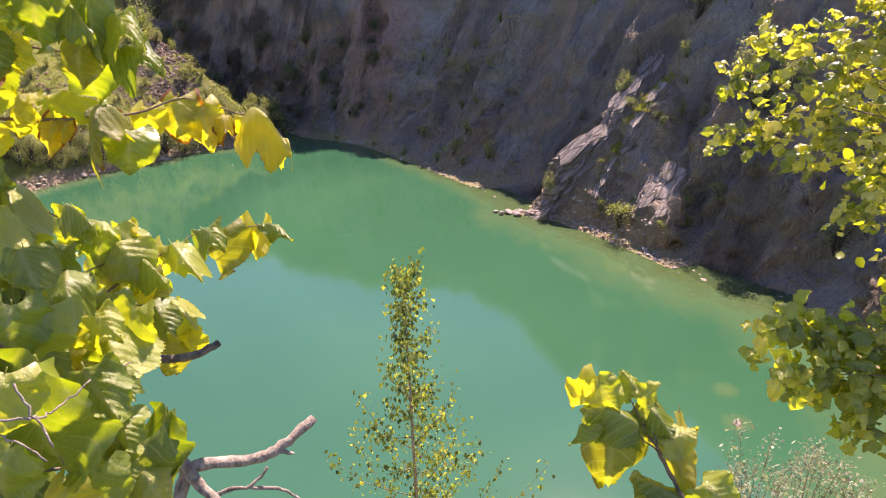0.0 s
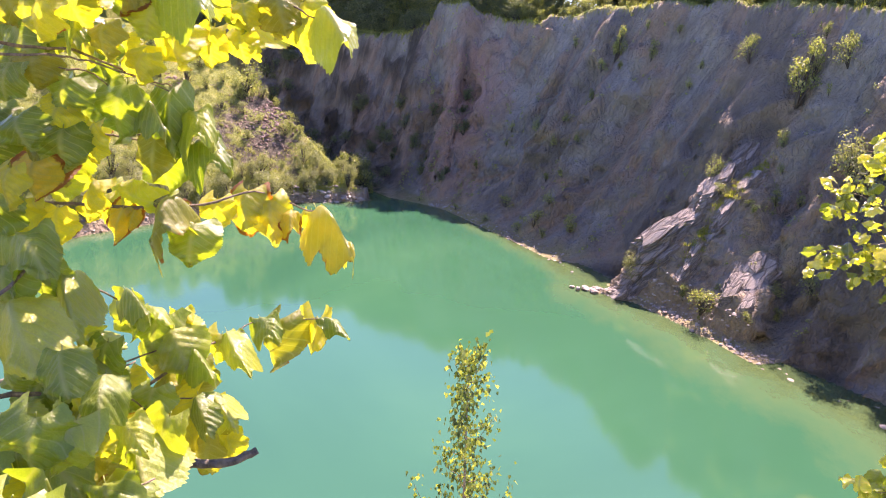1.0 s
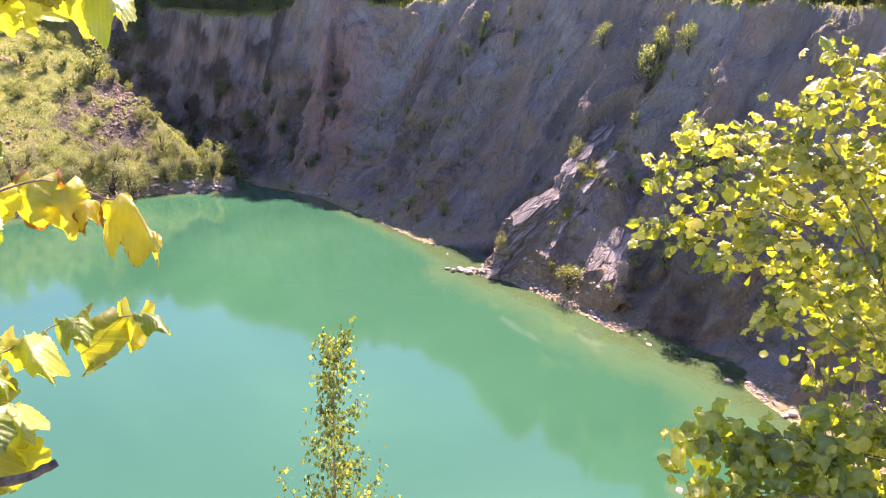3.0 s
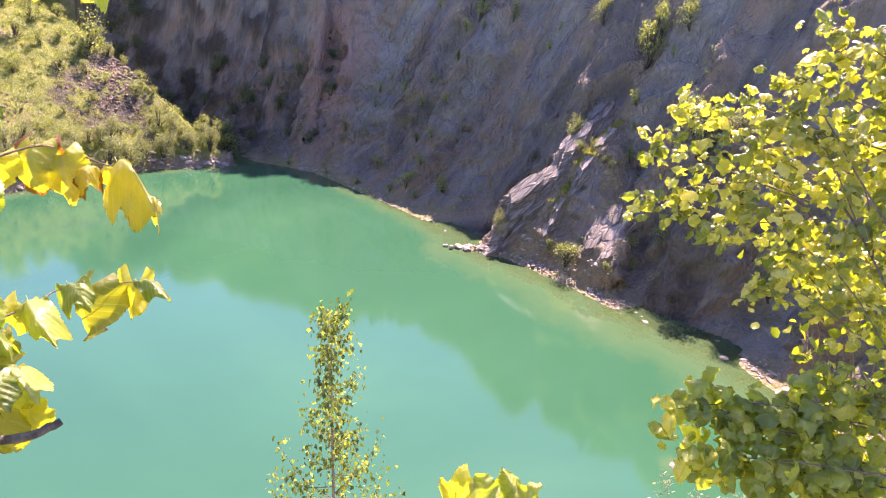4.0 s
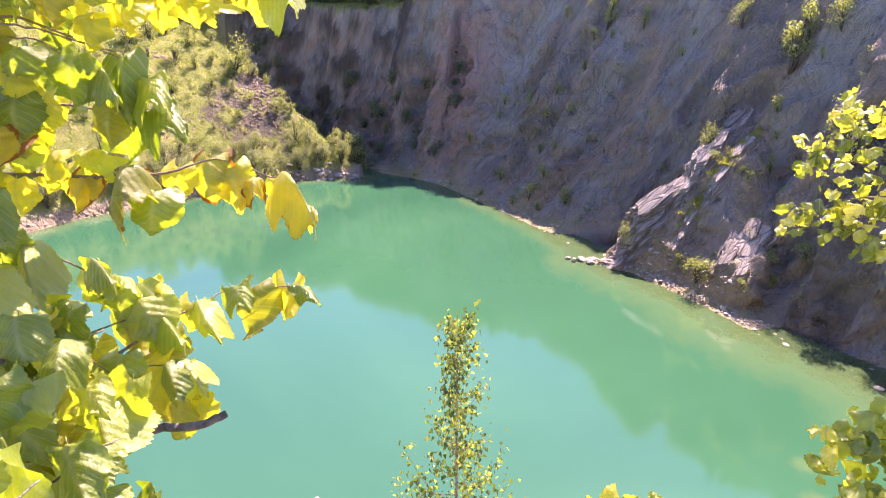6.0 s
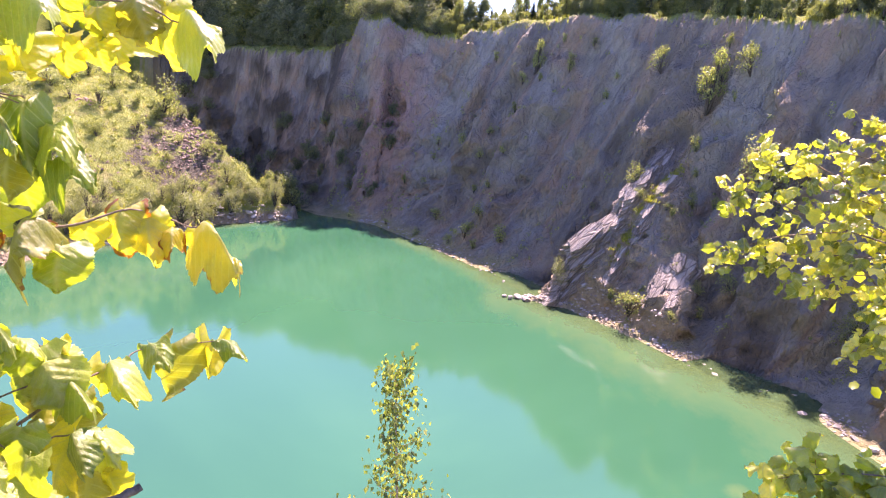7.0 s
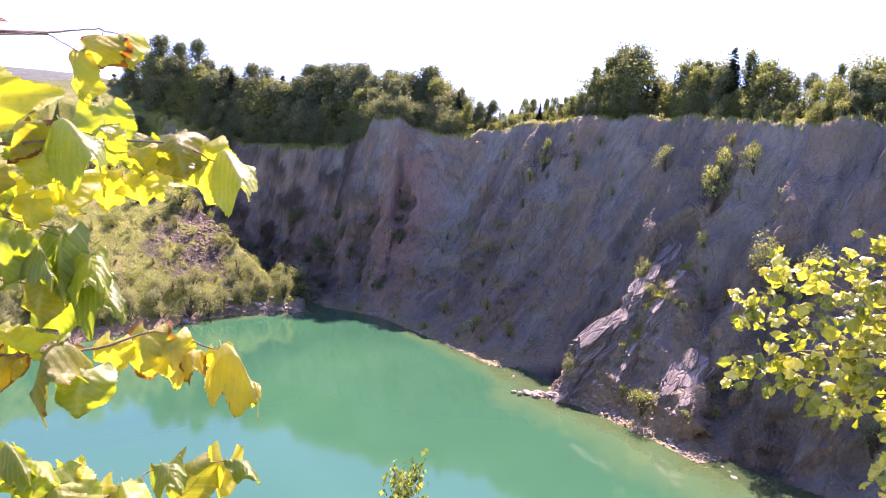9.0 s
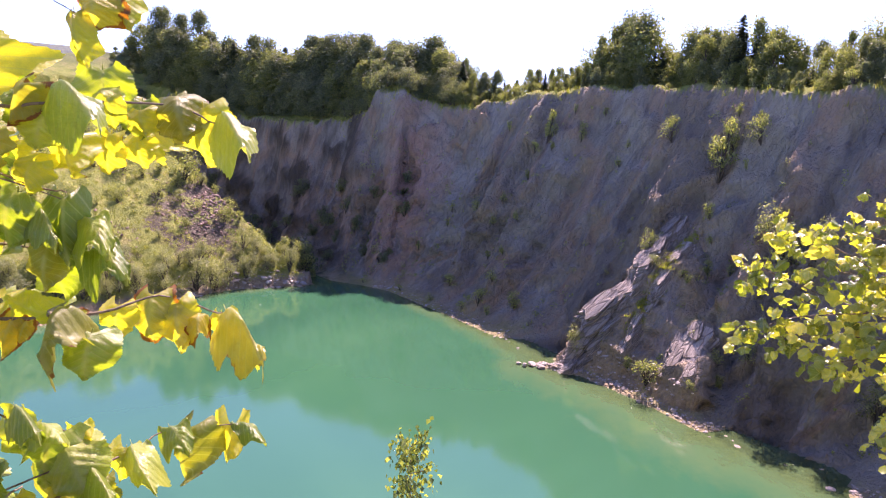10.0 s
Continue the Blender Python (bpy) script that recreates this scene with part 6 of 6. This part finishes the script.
def hazel_inner(deeper, label):
    """Leafy side shoots that fill the middle of the hazel."""
    root = tagged(new("hazel_shrub"), label, "shrub", "hazel shrubs")
    stem(root, Vector((1.14, 1.08, 19.42)))
    twig(root, ((1.14, 1.08, 19.42), (1.08, 1.2, 19.62), (1.0, 1.33, 19.78), (0.95, 1.44, 19.9)), 0.0036, 0.0018)
    for x, y, z in ((0.85, 1.52, 19.77), (0.91, 1.48, 19.86), (0.95, 1.46, 19.95), (1, 1.42, 19.99), (1.05, 1.36, 20), (1.09, 1.31, 19.98), (0.9, 1.46, 19.71), (0.96, 1.42, 19.78), (1.02, 1.38, 19.86), (1.07, 1.32, 19.85), (0.93, 1.41, 19.63), (0.98, 1.37, 19.68), (1.04, 1.33, 19.74), (1.09, 1.26, 19.75), (0.96, 1.36, 19.57), (1.02, 1.3, 19.6), (1.08, 1.24, 19.62)):
        k = 1 + deeper
        tip = Vector((x * k, y * k, 20 + (z - 20) * k)) + Vector(leaf_rng.normal(size=3)) * 0.03
        spray(root, (tuple(tip + Vector((0.1, -0.08, -0.09))), tuple(tip + Vector((0.04, -0.03, -0.02))), tuple(tip)), 16, 0.037)


hazel_inner(0.02, "hazel side shoots crowded with yellow-green leaves")
hazel_inner(0.12, "inner hazel shoots with shaded green leaves")


def lime_tree():
    """The lime beside the path: its trunk, and the limbs that the leafy boughs grow from."""
    root = tagged(new("lime_tree"), "young lime trunk with bare grey limbs beside the path", "tree")
    foot = ground_at(-1.2, 0.35)
    bm = bmesh.new()
    line = smooth_line([(-1.2, 0.35, foot - 0.2), (-1.16, 0.38, 19.0), (-1.12, 0.4, 19.8), (-1.08, 0.42, 20.6), (-1.05, 0.45, 21.4)], 6)
    tube(bm, line, [0.055 - 0.035 * k / (len(line) - 1) for k in range(len(line))], 9)
    part("trunk", bm, M_DEAD_DARK, root)
    for bough in [o for o in bpy.data.objects if o.name.startswith("lime_branch")]:
        for o in bough.children:
            if o.name.startswith("twig") and o.data.vertices[0].co.x < -0.25:
                start = sum((o.data.vertices[k].co for k in range(7)), Vector()) / 7
                if start.x < -0.35:
                    rise = max(foot + 0.5, min(21.2, start.z - 0.15))
                    twig(root, ((-1.13, 0.4, rise), ((start.x - 1.13) / 2, (start.y + 0.4) / 2 - 0.03, (start.z + rise) / 2 + 0.02), tuple(start)), 0.008, 0.0024, M_DEAD_DARK).name = "limb"


lime_tree()


def dead_branch(label, mat, *limbs):
    root = tagged(new("dead_branch"), label, "branch", "dead branches")
    for points, r0, r1 in limbs:
        twig(root, points, r0, r1, mat).name = "limb"


dead_branch("bare bleached dead branch with a broken end", M_DEAD,
            (((-0.62, 0.52, 18.0), (-0.5, 0.62, 18.7), (-0.40, 0.69, 19.18), (-0.366, 0.743, 19.31), (-0.352, 0.752, 19.337), (-0.277, 0.795, 19.315), (-0.24, 0.819, 19.322), (-0.198, 0.861, 19.342)), 0.0115, 0.0075),
            (((-0.363, 0.746, 19.353), (-0.344, 0.736, 19.327), (-0.308, 0.716, 19.300), (-0.27, 0.69, 19.24)), 0.0085, 0.007),
            (((-0.42, 0.75, 19.23), (-0.319, 0.777, 19.271), (-0.288, 0.787, 19.269), (-0.262, 0.806, 19.290)), 0.004, 0.0022),
            (((-0.288, 0.787, 19.269), (-0.239, 0.793, 19.258), (-0.205, 0.795, 19.23)), 0.0032, 0.002),
            (((-0.245, 0.815, 19.318), (-0.232, 0.812, 19.314), (-0.222, 0.812, 19.313)), 0.004, 0.002))
dead_branch("dark bare dead branch among lime leaves", M_DEAD_DARK,
            (((-1.12, 0.42, 19.1), (-0.8, 0.52, 19.28), (-0.56, 0.62, 19.36), (-0.458, 0.709, 19.455), (-0.427, 0.759, 19.482), (-0.402, 0.792, 19.487), (-0.355, 0.812, 19.483), (-0.323, 0.836, 19.49)), 0.0085, 0.0055))
dead_branch("thin pale dead twigs across the lime leaves", M_DEAD,
            (((-1.1, 0.38, 19.55), (-0.7, 0.36, 19.68), (-0.42, 0.37, 19.70), (-0.331, 0.394, 19.691), (-0.311, 0.405, 19.685), (-0.305, 0.418, 19.677), (-0.298, 0.437, 19.677), (-0.288, 0.461, 19.682)), 0.0013, 0.0007),
            (((-0.318, 0.416, 19.708), (-0.305, 0.41, 19.686), (-0.285, 0.396, 19.668)), 0.0011, 0.0007),
            (((-1.1, 0.39, 19.5), (-0.7, 0.36, 19.66), (-0.36, 0.38, 19.69), (-0.327, 0.39, 19.683), (-0.311, 0.394, 19.671), (-0.288, 0.388, 19.662)), 0.001, 0.0006))


def birch_sapling():
    """A slim young birch: one straight stem, thin rising limbs, small hanging leaves."""
    rng = np.random.default_rng(9)
    root = tagged(new("birch_sapling"), "slim young birch with small yellowing leaves", "tree")
    root.location = (0.012, 0, -0.105)
    base = ground_at(0.0, 2.75)
    bm = bmesh.new()
    stem = smooth_line([(-0.06, 2.78, base - 0.3), (-0.08, 2.82, 16.2), (-0.13, 2.9, 17.2), (-0.165, 2.95, 17.86), (-0.19, 3.0, 18.31), (-0.207, 3.05, 18.66)], 6)
    tube(bm, stem, [0.019 + (0.002 - 0.019) * (k / (len(stem) - 1)) ** 0.8 for k in range(len(stem))], 7)
    part("trunk", bm, M_BIRCHBARK, root)
    verts, faces = [], []

    def hang(p, n):
        for _ in range(n):
            q = np.array(p) + rng.normal(size=3) * (0.026, 0.026, 0.035)
            u = np.array((rng.normal() * 0.5, rng.normal() * 0.5, -1.0))
            u /= np.linalg.norm(u)
            w = np.cross(u, rng.normal(size=3))
            w /= np.linalg.norm(w)
            s = rng.uniform(0.016, 0.036)
            nn = np.cross(u, w)
            b = len(verts)
            verts.extend([q, q + u * s * 0.35 + w * s * 0.4 + nn * s * 0.12, q + u * s, q + u * s * 0.35 - w * s * 0.4 + nn * s * 0.12, q + u * s * 0.7])
            faces.extend([(b, b + 1, b + 4), (b + 1, b + 2, b + 4), (b, b + 4, b + 3), (b + 4, b + 2, b + 3)])

    top = 18.71
    for k in range(70):
        h = top - 0.05 - 2.6 * (k / 69) ** 1.15
        p = min(stem, key=lambda q: abs(q.z - h))
        p = Vector((p.x, p.y, h))
        a = k * 2.4 + rng.uniform(-0.5, 0.5)
        fall = top - h
        reach = (0.085 + 0.1 * fall + 0.34 * max(0.0, min(1.0, fall - 0.7))) * rng.uniform(0.65, 1.15)
        rise = rng.uniform(0.5, 1.3)
        end = p + Vector((math.cos(a) * reach, math.sin(a) * reach, reach * rise))
        mid = p + Vector((math.cos(a) * reach * 0.6, math.sin(a) * reach * 0.6, reach * rise * 0.4))
        limb = smooth_line([p, mid, end], 5)
        bm = bmesh.new()
        tube(bm, limb, [0.0026 * (1 - 0.75 * i / (len(limb) - 1)) for i in range(len(limb))], 4)
        part("limb", bm, M_TWIG, root)
        for i, q in enumerate(limb[2:]):
            hang(q, int(rng.integers(3, 7 if fall < 0.7 else 12)))
        hang(end, 2)
    for k in range(60):
        h = top - rng.uniform(0, 1.4)
        p = min(stem, key=lambda q: abs(q.z - h))
        hang((p.x, p.y, h), 2)
    tagged(sheet("foliage", verts, faces, M_BIRCHLEAF, False, root), kind="stuff")


birch_sapling()


def seed_plant():
    """A tall weed gone to seed on the slope below: thin stalks with many tiny pale tufts."""
    rng = np.random.default_rng(4)
    root = tagged(new("weed_clump"), "pale weed clump gone to seed on the slope", "plant")
    verts, faces, bm = [], [], bmesh.new()
    for cx, cy, top, n in ((1.95, 3.2, 17.45, 13), (2.3, 3.25, 17.35, 10), (2.65, 3.15, 17.25, 10), (1.65, 3.0, 17.15, 7)):
        for _ in range(n):
            x, y = cx + rng.normal() * 0.14, cy + rng.normal() * 0.14
            z1 = top - abs(rng.normal()) * 0.16
            tube(bm, [(cx, cy, ground_at(cx, cy) - 0.05), ((x + cx) / 2, (y + cy) / 2, z1 - 0.5), (x, y, z1)], [0.004, 0.003, 0.0012], 4)
            for _ in range(110):
                q = np.array((x, y, z1 - abs(rng.normal()) * 0.2)) + rng.normal(size=3) * 0.035
                u, w = rng.normal(size=3) * 0.007, rng.normal(size=3) * 0.005
                b = len(verts)
                verts.extend([q - u, q + w, q + u, q - w])
                faces.extend([(b, b + 1, b + 2), (b, b + 2, b + 3)])
    part("stalk", bm, M_TWIG, root)
    tagged(sheet("seed_tuft", verts, faces, M_SEED, False, root), kind="stuff")


seed_plant()
